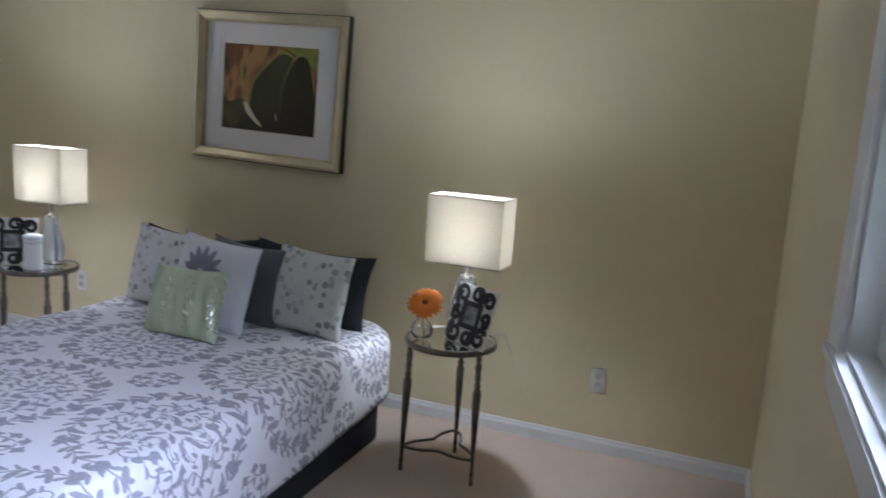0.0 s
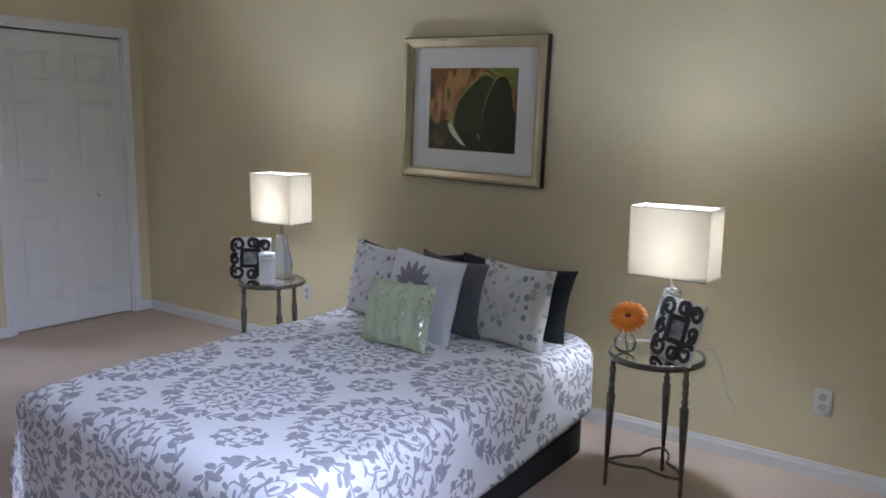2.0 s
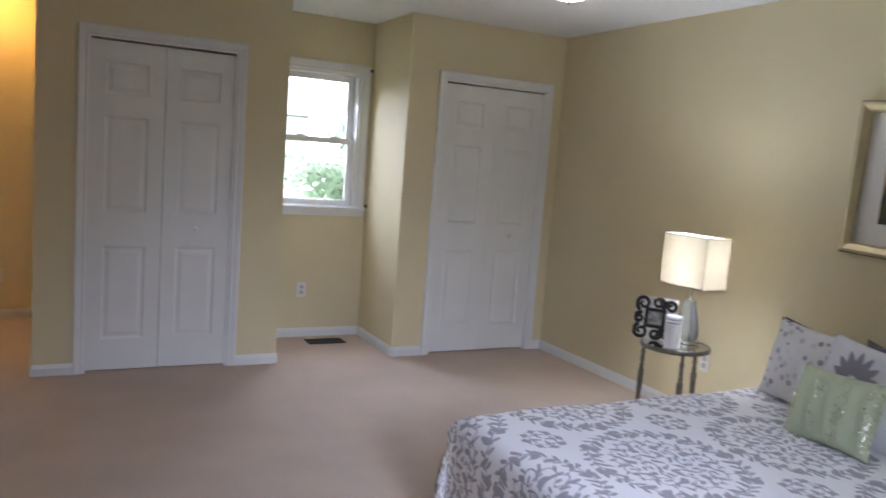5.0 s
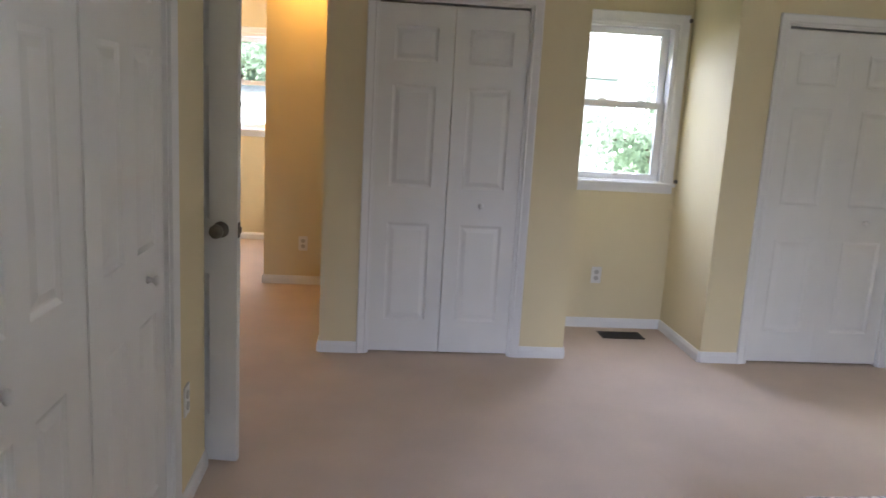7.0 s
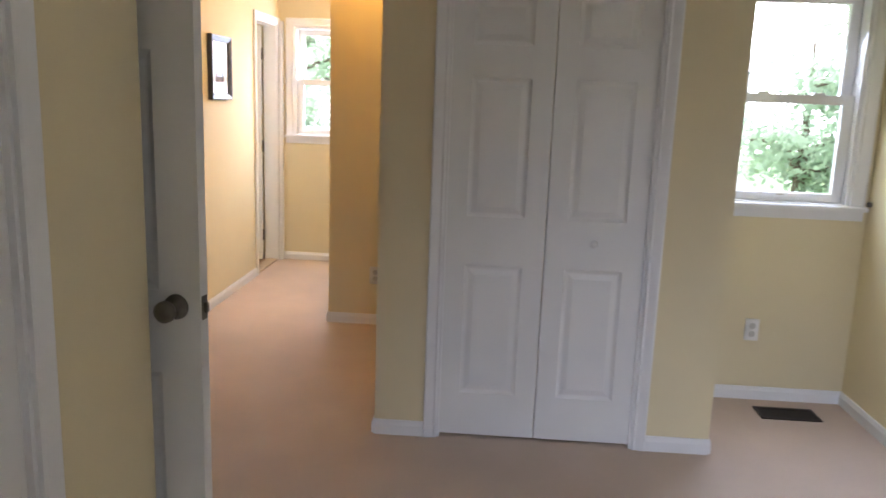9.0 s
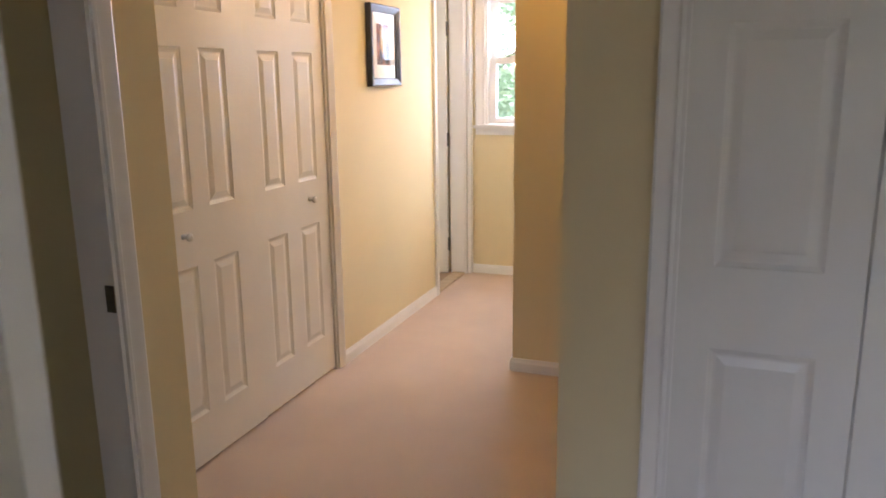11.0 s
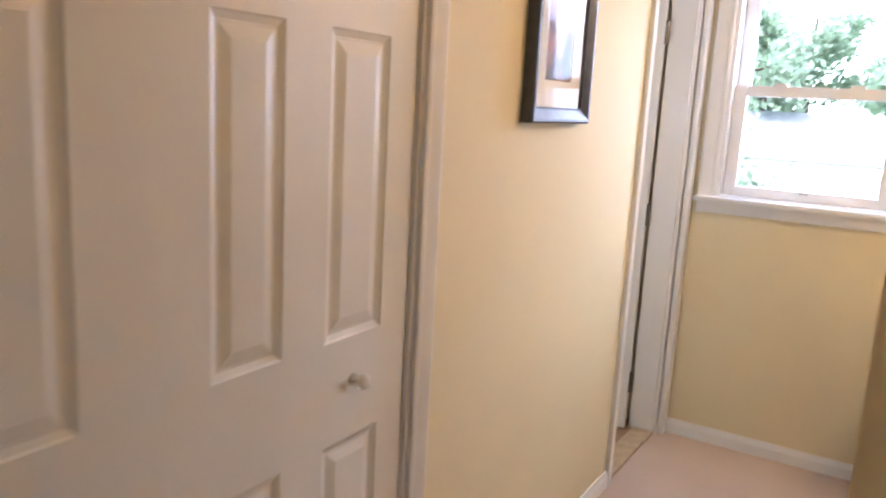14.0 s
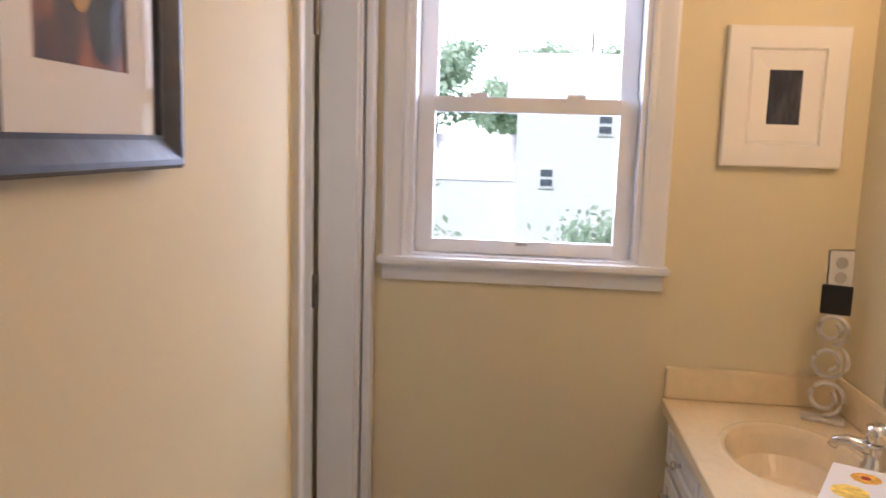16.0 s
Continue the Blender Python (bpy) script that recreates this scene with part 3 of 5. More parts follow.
    l.new(bp.outputs[0], b.inputs["Normal"])
    return m


def quilt():
    """One cloth over the mattress: arc length outside the top turns into the fall at each side."""
    bm = bmesh.new()
    uvl = bm.loops.layers.uv.new("UVMap")
    x0, x1, y0, y1, z = BX0 - 0.02, BX1 + 0.02, BY0 - 0.02, BY1 + 0.005, BZ + 0.012
    drop_l, drop_r, drop_f, R, RC = 0.44, 0.30, 0.44, 0.07, 0.17
    us = np.concatenate([np.linspace(x0 - drop_l, x0 + R, 22), np.linspace(x0 + R, x1 - R, 46)[1:], np.linspace(x1 - R, x1 + drop_r, 17)[1:]])
    vs = np.concatenate([np.linspace(y0 - drop_f, y0 + R, 22), np.linspace(y0 + R, y1, 60)[1:]])

    def fold(s, edge, sign):
        """How far out and down a point lies that is s past the start of the bend."""
        if s <= 0:
            return 0.0, 0.0
        if s < R * math.pi / 2:
            a = s / R
            return R * math.sin(a), R * (1 - math.cos(a))
        return R, R + s - R * math.pi / 2

    grid = []
    for v in vs:
        row = []
        for u in us:
            ox = oy = dx = dy = 0.0
            if u < x0 + R:
                o, dx = fold(x0 + R - u, 0, 0)
                px = x0 + R - o
            elif u > x1 - R:
                o, dx = fold(u - x1 + R, 0, 0)
                px = x1 - R + o
            else:
                px = u
            if v < y0 + R:
                o, dy = fold(y0 + R - v, 0, 0)
                py = y0 + R - o
            else:
                py = v
            d = max(dx, dy) + 0.12 * min(dx, dy)
            flare = 0.02 * max(0.0, d - R)
            if dx > 0:
                px += (-1 if u < x0 + R else 1) * flare * (0.7 + 0.5 * math.sin(v * 11 + 0.6 * math.sin(v * 5)))
                if dy > 0.02:
                    px += (-1 if u < x0 + R else 1) * 0.10 * min(dx, dy)
            if dy > 0:
                py -= flare * (0.7 + 0.5 * math.sin(u * 12 + 0.7 * math.sin(u * 4)))
                if dx > 0.02:
                    py -= 0.10 * min(dx, dy)
            if u > x1 - R and dx > R:
                d = R + (d - R) * (1.12 - 0.30 * max(0.0, (v - 1.6) / 1.6) ** 1.5)
            # the head corners are rounded
            near = max(0.0, v - (y1 - RC))
            pull = RC - math.sqrt(max(0.0, RC * RC - near * near))
            mid = (x0 + x1) / 2
            px -= pull * max(-1.0, min(1.0, (px - mid) / 0.66)) ** 5
            pz = z - d
            if d < 0.01:
                pz += 0.010 * noise.noise((px * 3.2, py * 3.2, 0.3)) + 0.004 * noise.noise((px * 14, py * 14, 1.3))
            pz = max(pz, 0.012 + 0.01 * (1 + math.sin(u * 30)))
            row.append((bm.verts.new((px, py, pz)), (u, v), (px, py, pz)))
        grid.append(row)
    for j in range(len(vs) - 1):
        for i in range(len(us) - 1):
            q = [grid[j][i], grid[j][i + 1], grid[j + 1][i + 1], grid[j + 1][i]]
            f = bm.faces.new([k[0] for k in q])
            for loop, k in zip(f.loops, q):
                loop[uvl].uv = k[1]
    me = finish(bm, "quilt", quilt_material(), smooth=True)
    ob = new("quilt", me)
    s = ob.modifiers.new("thick", 'SOLIDIFY')
    s.thickness, s.offset = 0.012, 1
    rim = [grid[j][0][2] for j in range(len(vs) - 1, 0, -1)] + [c[2] for c in grid[0]] + [grid[j][-1][2] for j in range(1, len(vs))]
    part("binding", tube(bmesh.new(), rim, 0.007, 6), material("white_binding", (0.76, 0.75, 0.76), 0.85), ob, "white sewn edge binding", smooth=True)
    return tagged(ob, "white cotton quilt with grey damask medallions, spread over the bed", "quilt")


quilt()


# ---- pillows ----
def spotted(name, base, spot, scale, size, rough=0.8, sparkle=0.0, bands=False):
    """Cloth with scattered leaf or dot marks."""
    m = material(name, base, rough, vary=0.04, scale=8, bump=0.35, bump_scale=350)
    n, l = m.node_tree.nodes, m.node_tree.links
    b = n["Principled BSDF"]
    old = b.inputs["Base Color"].links[0].from_socket
    co = n.new("ShaderNodeTexCoord")
    vor = n.new("ShaderNodeTexVoronoi")
    vor.inputs["Scale"].default_value = scale
    l.new(co.outputs["Object"], vor.inputs["Vector"])
    lt = n.new("ShaderNodeMath")
    lt.operation = 'LESS_THAN'
    lt.inputs[1].default_value = size
    l.new(vor.outputs["Distance"], lt.inputs[0])
    if bands:
        # upright bands of sequins with plain cloth between
        wv = n.new("ShaderNodeTexWave")
        wv.inputs["Scale"].default_value, wv.inputs["Distortion"].default_value = 2.7, 2.0
        l.new(co.outputs["Object"], wv.inputs["Vector"])
        cut = n.new("ShaderNodeMapRange")
        cut.inputs[1].default_value, cut.inputs[2].default_value, cut.inputs[4].default_value = 0.35, 0.7, size
        l.new(wv.outputs["Fac"], cut.inputs[0])
        l.new(cut.outputs[0], lt.inputs[1])
    pick = n.new("ShaderNodeSeparateColor")
    l.new(vor.outputs["Color"], pick.inputs[0])
    mul = n.new("ShaderNodeMath")
    mul.operation = 'MULTIPLY'
    l.new(lt.outputs[0], mul.inputs[0])
    l.new(pick.outputs[0], mul.inputs[1])
    mix = n.new("ShaderNodeMix")
    mix.data_type = 'RGBA'
    l.new(mul.outputs[0], mix.inputs[0])
    l.new(old, mix.inputs[6])
    mix.inputs[7].default_value = (*spot, 1)
    l.new(mix.outputs[2], b.inputs["Base Color"])
    if sparkle:
        mr = n.new("ShaderNodeMapRange")
        mr.inputs[3].default_value, mr.inputs[4].default_value = rough, sparkle
        l.new(lt.outputs[0], mr.inputs[0])
        l.new(mr.outputs[0], b.inputs["Roughness"])
        l.new(lt.outputs[0], b.inputs["Metallic"])
    return m


def pillow(name, label, mat, w, h, thick, m, sag=0.0, n=20, ruffle=0.0):
    """A stuffed cushion with pointed corners, standing on its lower edge; it faces -y."""
    bm = bmesh.new()
    for side in (-1, 1):
        g = []
        for j in range(n + 1):
            row = []
            for i in range(n + 1):
                a, c = 2 * i / n - 1, 2 * j / n - 1
                puff = max(0.0, (1 - a * a) * (1 - c * c)) ** 0.42
                pin = 1 - 0.07 * (1 - a * a) * abs(c) ** 3
                pin2 = 1 - 0.07 * (1 - c * c) * abs(a) ** 3
                y = side * thick / 2 * puff + 0.006 * noise.noise((a * 2.2 + w * 9, c * 2.2, side)) * puff + side * ruffle * puff * math.sin(a * 17 + 0.8 * math.sin(c * 5 + a * 9))
                row.append(bm.verts.new((a * w / 2 * pin2, y, h / 2 + c * h / 2 * pin - sag * (1 - a * a) * (c > 0) * c)))
            g.append(row)
        for j in range(n):
            for i in range(n):
                bm.faces.new((g[j][i], g[j][i + 1], g[j + 1][i + 1], g[j + 1][i]))
    bmesh.ops.remove_doubles(bm, verts=bm.verts[:], dist=0.0008)
    ob = part(name, bm, mat, smooth=True)
    ob.matrix_world = m
    return tagged(ob, label, "pillow")


TOP = BZ + 0.02
FLORAL = spotted("floral_cotton", (0.76, 0.74, 0.72), (0.27, 0.25, 0.29), 27, 0.38)
DOTS = spotted("dotted_cotton", (0.76, 0.75, 0.70), (0.27, 0.31, 0.28), 27, 0.42)
WHITE = material("white_cotton", (0.78, 0.77, 0.78), 0.85, vary=0.03, bump=0.4, bump_scale=400)
GREEN = spotted("sage_sequin_cloth", (0.50, 0.56, 0.36), (0.80, 0.83, 0.78), 75, 0.34, 0.6, 0.15, True)
pillow("bed_pillow", "black bed pillow leaning against the cream wall", BLACKCLOTH, 0.70, 0.35, 0.17, pose(-1.86, 3.08, TOP, -15, 0, 0), 0.03)
pillow("bed_pillow", "black bed pillow leaning against the cream wall", BLACKCLOTH, 0.62, 0.345, 0.17, pose(-1.245, 3.07, TOP, -15, 2, 0), 0.012)
pillow("throw_pillow", "grey satin throw pillow behind white cushions", GREYSATIN, 0.42, 0.365, 0.12, pose(-1.475, 2.90, TOP, -12, 3, -4), 0.01)
pillow("throw_pillow", "white throw pillow with small grey blossoms", FLORAL, 0.41, 0.37, 0.12, pose(-1.905, 2.89, TOP, -12, 3, -5), 0.0)
center = pillow("throw_pillow", "white throw pillow with one large grey flower", WHITE, 0.43, 0.39, 0.12, pose(-1.53, 2.735, TOP, -14, 4, -5), 0.0)
pillow("throw_pillow", "white throw pillow printed with grey-green dots", DOTS, 0.40, 0.37, 0.12, pose(-1.133, 2.89, TOP, -12, 2, -8), 0.0)
pillow("throw_pillow", "small sage green throw pillow with silver sequins", GREEN, 0.385, 0.295, 0.12, pose(-1.510, 2.565, TOP, -18, -2, -4), 0.0, 44, 0.009)


# ---- bedside tables and lamps ----
def side_table(at, rz, h=0.56, r=0.185):
    t = thing("side_table", "round mirrored side table with three tapered pewter legs", "side table", "bedside tables", at=at, rz=rz)
    part("tabletop", lathe([(r - 0.012, h - 0.012), (r - 0.012, h)], 48), MIRROR, t, "mirrored glass top")
    bm = bmesh.new()
    prof = [(r - 0.012, h - 0.020), (r, h - 0.020), (r + 0.002, h - 0.010), (r, h + 0.003), (r - 0.010, h + 0.003), (r - 0.012, h - 0.0)]
    rings = [[bm.verts.new((a * math.cos(2 * math.pi * k / 48), a * math.sin(2 * math.pi * k / 48), z)) for k in range(48)] for a, z in prof]
    for j in range(len(prof)):
        a, b = rings[j], rings[(j + 1) % len(prof)]
        for k in range(48):
            bm.faces.new((a[k], a[(k + 1) % 48], b[(k + 1) % 48], b[k]))
    part("rim", bm, METAL, t, smooth=True)
    for k in range(3):
        a = radians(90 + 120 * k)
        c, s = (r - 0.02) * math.cos(a), (r - 0.02) * math.sin(a)
        f = 1.06
        bm = bmesh.new()
        zs = [(0.0, 0.007), (0.012, 0.009), (0.03, 0.006), (0.045, 0.010), (0.06, 0.007), (0.11, 0.008), (0.30, 0.015), (0.385, 0.0175), (0.40, 0.010), (0.412, 0.015), (0.425, 0.009), (0.445, 0.013), (0.465, 0.010), (0.49, 0.014), (0.505, 0.009), (h - 0.020, 0.012)]
        tube(bm, [(c * (f + (1 - f) * z / h), s * (f + (1 - f) * z / h), z) for z, _ in zs], [q for _, q in zs], 10)
        part("leg", bm, METAL, t, smooth=True)
    for k in range(3):
        a0, a1 = radians(90 + 120 * k), radians(210 + 120 * k)
        pts = []
        for i in range(13):
            u = i / 12
            a = a0 + (a1 - a0) * u
            q = (r - 0.012) * (1 - 0.60 * math.sin(math.pi * u))
            pts.append((q * math.cos(a), q * math.sin(a), 0.105))
        part("stretcher", tube(bmesh.new(), pts, 0.006, 6), METAL, t)
    return t


def table_lamp(at, rz, z0, lift=0.0):
    t = thing("table_lamp", "crystal table lamp with a cream rectangular linen shade, lit", "lamp", "bedside lamps", at=(at[0], at[1], z0), rz=rz)
    hw, hd, s0, s1 = 0.158, 0.085, 0.305 + lift, 0.58 + lift
    bm = bmesh.new()
    box(bm, -0.062, 0.062, -0.045, 0.045, 0.0, 0.018)
    part("base", bm, CHROME, t, "chrome base", bevel=0.003)
    bm = lathe([(0.054, 0.018), (0.062, 0.035), (0.066, 0.06), (0.062, 0.10), (0.050, 0.15), (0.038, 0.20), (0.033, 0.235)], 8, sx=1.1, sy=0.8, spin=radians(22.5))
    part("crystal_body", bm, CRYSTAL, t, "clear faceted crystal body")
    part("neck", lathe([(0.030, 0.235), (0.030, 0.247), (0.010, 0.250), (0.010, 0.40)], 16), CHROME, t, smooth=False)
    def band(z0b, z1b, out, th):
        """An upright rectangular ring."""
        b = bmesh.new()
        loops = []
        for z, e in ((z0b, out), (z1b, out), (z1b, out - th), (z0b, out - th)):
            loops.append([b.verts.new((sx * (hw + e), sy * (hd + e), z)) for sx, sy in ((-1, -1), (1, -1), (1, 1), (-1, 1))])
        for q in range(4):
            r0, r1 = loops[q], loops[(q + 1) % 4]
            for k in range(4):
                b.faces.new((r0[k], r0[(k + 1) % 4], r1[(k + 1) % 4], r1[k]))
        return b
    shade = part("shade", band(s0, s1, 0.0, 0.002), SHADE, t, "cream linen shade")
    for z in (s0 - 0.001, s1 - 0.004):
        part("trim", band(z, z + 0.005, 0.001, 0.004), EDGE, shade, "thin brown edge binding")
    bulb = part("bulb", lathe([(0.012, 0.40), (0.014, 0.415), (0.026, 0.430), (0.028, 0.52), (0.022, 0.545), (0.005, 0.552)], 16), BULB, t, "glowing frosted bulb", smooth=True)
    bulb.visible_shadow = False
    for h, watts in ((0.35, 1.0), (0.41, 5.6), (0.48, 4.2), (0.54, 0.9)):
        lamp("bulb_light", 'POINT', watts, (0.88, 0.94, 1.0), pose(at[0], at[1], z0 + h), 0.04)
    return t


EDGE = material("shade_edge", (0.35, 0.31, 0.24), 0.8)
BULB = glow_material("lit_bulb", (1.0, 0.92, 0.78), 1.6)
RT, LT = (-0.475, 2.955), (-2.715, 2.955)
side_table((*RT, 0), 3)
side_table((*LT, 0), 1)
table_lamp((RT[0] + 0.012, RT[1] + 0.105), 0, 0.563, -0.012)
table_lamp((LT[0] - 0.018, LT[1] + 0.095), 0, 0.563, 0.010)


# ---- pictures ----
def ring(outer, inner, y0, y1):
    """A flat rectangular frame in the xz plane from y0 (front) to y1: outer and inner are (x0, x1, z0, z1)."""
    bm = bmesh.new()
    loops = []
    for (x0, x1, z0, z1), y in ((outer, y0), (inner, y0), (inner, y1), (outer, y1)):
        loops.append([bm.verts.new(p) for p in ((x0, y, z0), (x1, y, z0), (x1, y, z1), (x0, y, z1))])
    for q in range(4):
        a, b = loops[q], loops[(q + 1) % 4]
        for k in range(4):
            bm.faces.new((a[k], a[(k + 1) % 4], b[(k + 1) % 4], b[k]))
    return bm


def moulding(w, h, profile):
    """A mitred picture moulding round a w by h opening centre; profile is (inset from the outer edge, depth towards -y)."""
    bm = bmesh.new()
    loops = []
    for g, d in profile:
        x, z = w / 2 - g, h / 2 - g
        loops.append([bm.verts.new(p) for p in ((-x, -d, -z), (x, -d, -z), (x, -d, z), (-x, -d, z))])
    for a, b in zip(loops, loops[1:] + loops[:1]):
        for k in range(4):
            bm.faces.new((a[k], a[(k + 1) % 4], b[(k + 1) % 4], b[k]))
    return bm


def art_material(name, cols, scale, stretch=(1, 1, 1)):
    """Soft painted colours run together."""
    m = bpy.data.materials.new(name)
    m.use_nodes = True
    n, l = m.node_tree.nodes, m.node_tree.links
    co, mp, no, rp = n.new("ShaderNodeTexCoord"), n.new("ShaderNodeMapping"), n.new("ShaderNodeTexNoise"), n.new("ShaderNodeValToRGB")
    mp.inputs["Scale"].default_value = stretch
    no.inputs["Scale"].default_value, no.inputs["Detail"].default_value = scale, 5
    l.new(co.outputs["Object"], mp.inputs[0])
    l.new(mp.outputs[0], no.inputs["Vector"])
    l.new(no.outputs[0], rp.inputs[0])
    e = rp.color_ramp.elements
    while len(e) < len(cols):
        e.new(0.5)
    for k, c in enumerate(cols):
        e[k].position, e[k].color = 0.28 + 0.44 * k / (len(cols) - 1), (*c, 1)
    l.new(rp.outputs[0], n["Principled BSDF"].inputs["Base Color"])
    n["Principled BSDF"].inputs["Roughness"].default_value = 0.7
    return m


def flat(points, y):
    bm = bmesh.new()
    bm.faces.new([bm.verts.new((x, y, z)) for x, z in points])
    return bm


def blob(cx, cz, rx, rz, tilt, y, point=0.0, n=28):
    """A leaf-like outline, pointed at its top."""
    pts = []
    for k in range(n):
        a = 2 * math.pi * k / n
        q = 1 - point * abs(math.cos(a)) * (math.sin(a) > 0) * math.sin(a)
        x, z = rx * math.cos(a) * q, rz * math.sin(a)
        c, s = math.cos(radians(tilt)), math.sin(radians(tilt))
        pts.append((cx + c * x - s * z, cz + s * x + c * z))
    return flat(pts, y)


FRAMEGLASS = pane_material(0.18)
FRAMEGLASS.name = "picture_glass"

pic = thing("framed_picture", "large framed leaf picture in a champagne frame with a white mat", "picture")
pic.matrix_world = pose(-1.713, YB - 0.002, 1.515, 0, 1.6, 0)
W, Hh = 0.88, 0.742
part("frame", moulding(W, Hh, [(0.004, 0.038), (0.008, 0.045), (0.020, 0.047), (0.046, 0.035), (0.050, 0.037), (0.056, 0.036), (0.056, 0.012), (0.004, 0.012)]), CHAMP, pic, "champagne metallic frame", bevel=0.0)
part("frame_edge", moulding(W, Hh, [(0.0, 0.0), (0.0, 0.037), (0.0039, 0.038), (0.0039, 0.0)]), BLACK, pic, "black frame side")
part("backing", boxes((-W / 2 + 0.005, W / 2 - 0.005, -0.006, 0.0, -Hh / 2 + 0.005, Hh / 2 - 0.005)), BLACK, pic)
mat_in = (-0.282, 0.268, -0.212, 0.213)
part("mat", ring((-W / 2 + 0.05, W / 2 - 0.05, -Hh / 2 + 0.05, Hh / 2 - 0.05), (-0.308, 0.294, -0.238, 0.239), -0.013, -0.009), MAT_BOARD, pic, "white mat board")
part("inner_mat", ring((-0.313, 0.299, -0.243, 0.244), mat_in, -0.0105, -0.0075), MAT_BOARD, pic)
art = part("art", boxes((-0.29, 0.276, -0.0085, -0.0065, -0.22, 0.22)), art_material("autumn_ground", [(0.02, 0.012, 0.005), (0.10, 0.05, 0.015), (0.20, 0.075, 0.02), (0.46, 0.22, 0.08), (0.26, 0.23, 0.03), (0.06, 0.05, 0.01)], 17, (1, 1, 0.42)), pic, "dark green leaf painting")
LEAFART = art_material("deep_green_leaf", [(0.006, 0.010, 0.003), (0.016, 0.032, 0.006), (0.035, 0.06, 0.010)], 9)
DARKART = art_material("black_green_leaf", [(0.003, 0.004, 0.002), (0.008, 0.012, 0.004), (0.016, 0.022, 0.006)], 6)
RIMART = art_material("bright_leaf_edge", [(0.10, 0.13, 0.02), (0.26, 0.30, 0.05), (0.12, 0.16, 0.03)], 22)
MOSSART = art_material("moss_ground", [(0.012, 0.012, 0.004), (0.05, 0.05, 0.012), (0.16, 0.15, 0.03)], 16)
PALE = material("pale_paint", (0.62, 0.66, 0.50), 0.7)
part("moss", flat([(-0.281, -0.211), (-0.05, -0.211), (-0.10, -0.10), (-0.17, -0.05), (-0.24, -0.08), (-0.281, -0.02)], -0.0087), MOSSART, art)
part("bright_corner", flat([(0.06, 0.212), (0.267, 0.212), (0.267, 0.10), (0.20, 0.15)], -0.0087), RIMART, art)
part("leaf_edge", blob(0.012, 0.002, 0.121, 0.203, -25, -0.0089, 0.42), RIMART, art)
part("leaf", blob(0.017, -0.006, 0.117, 0.196, -25, -0.0091, 0.4), LEAFART, art)
part("leaf_edge", blob(0.155, -0.012, 0.093, 0.196, -6, -0.0093, 0.25), RIMART, art)
part("leaf", blob(0.158, -0.020, 0.092, 0.192, -6, -0.0095, 0.25), DARKART, art)
part("leaf", blob(0.215, -0.07, 0.05, 0.135, 4, -0.0097, 0.1), DARKART, art)
part("ground_leaf", flat([(-0.20, -0.211), (0.266, -0.211), (0.266, -0.04), (0.08, -0.12), (-0.04, -0.13), (-0.11, -0.09), (-0.15, -0.14)], -0.0099), DARKART, art)
part("pale_leaf", flat([(-0.155, -0.075), (-0.135, -0.070), (-0.085, -0.135), (-0.030, -0.192), (-0.075, -0.175), (-0.135, -0.125)], -0.0103), PALE, art)
part("pale_leaf", flat([(0.035, -0.115), (0.042, -0.118), (0.05, -0.145), (0.045, -0.155)], -0.0103), PALE, art)
gl = part("glass", boxes((-W / 2 + 0.05, W / 2 - 0.05, -0.0165, -0.0150, -Hh / 2 + 0.05, Hh / 2 - 0.05)), FRAMEGLASS, pic, "clear picture glass")
gl.visible_shadow = False

# picture on the dressing wall, facing +y
SLATE = material("blue_black_frame", (0.045, 0.055, 0.085), 0.35, vary=0.25, scale=25, bump=0.3, bump_scale=70)
p2 = thing("framed_picture", "small framed picture in a dark slate frame with a white mat", "picture")
p2.matrix_world = pose(-6.722, YD + 0.002, 1.626, 0, 0, 180)
W, Hh = 0.385, 0.425
part("frame", moulding(W, Hh, [(0.0, 0.0), (0.0, 0.028), (0.005, 0.034), (0.012, 0.034), (0.036, 0.021), (0.042, 0.022), (0.042, 0.008), (0.01, 0.0)]), SLATE, p2, "dark slate frame with worn bevels")
part("mat", ring((-W / 2 + 0.04, W / 2 - 0.04, -Hh / 2 + 0.04, Hh / 2 - 0.04), (-0.088, 0.088, -0.10, 0.115), -0.012, -0.009), MAT_BOARD, p2, "white mat board")
art2 = part("art", boxes((-0.095, 0.095, -0.0085, -0.004, -0.105, 0.12)), art_material("umber_scene", [(0.012, 0.008, 0.006), (0.05, 0.022, 0.012), (0.34, 0.11, 0.03), (0.09, 0.035, 0.015), (0.02, 0.012, 0.01), (0.42, 0.20, 0.07)], 14, (1, 1, 0.45)), p2, "warm brown abstract print")
part("glow_shape", blob(-0.005, 0.03, 0.03, 0.075, 4, -0.0095, 0.3), art_material("amber_paint", [(0.25, 0.12, 0.03), (0.55, 0.33, 0.10), (0.35, 0.16, 0.05)], 20), art2)
part("shadow_shape", blob(0.045, -0.04, 0.035, 0.055, 0, -0.0092), DARKART, art2)
gl = part("glass", boxes((-W / 2 + 0.04, W / 2 - 0.04, -0.0165, -0.0150, -Hh / 2 + 0.04, Hh / 2 - 0.04)), FRAMEGLASS, p2, "clear picture glass")
gl.visible_shadow = False

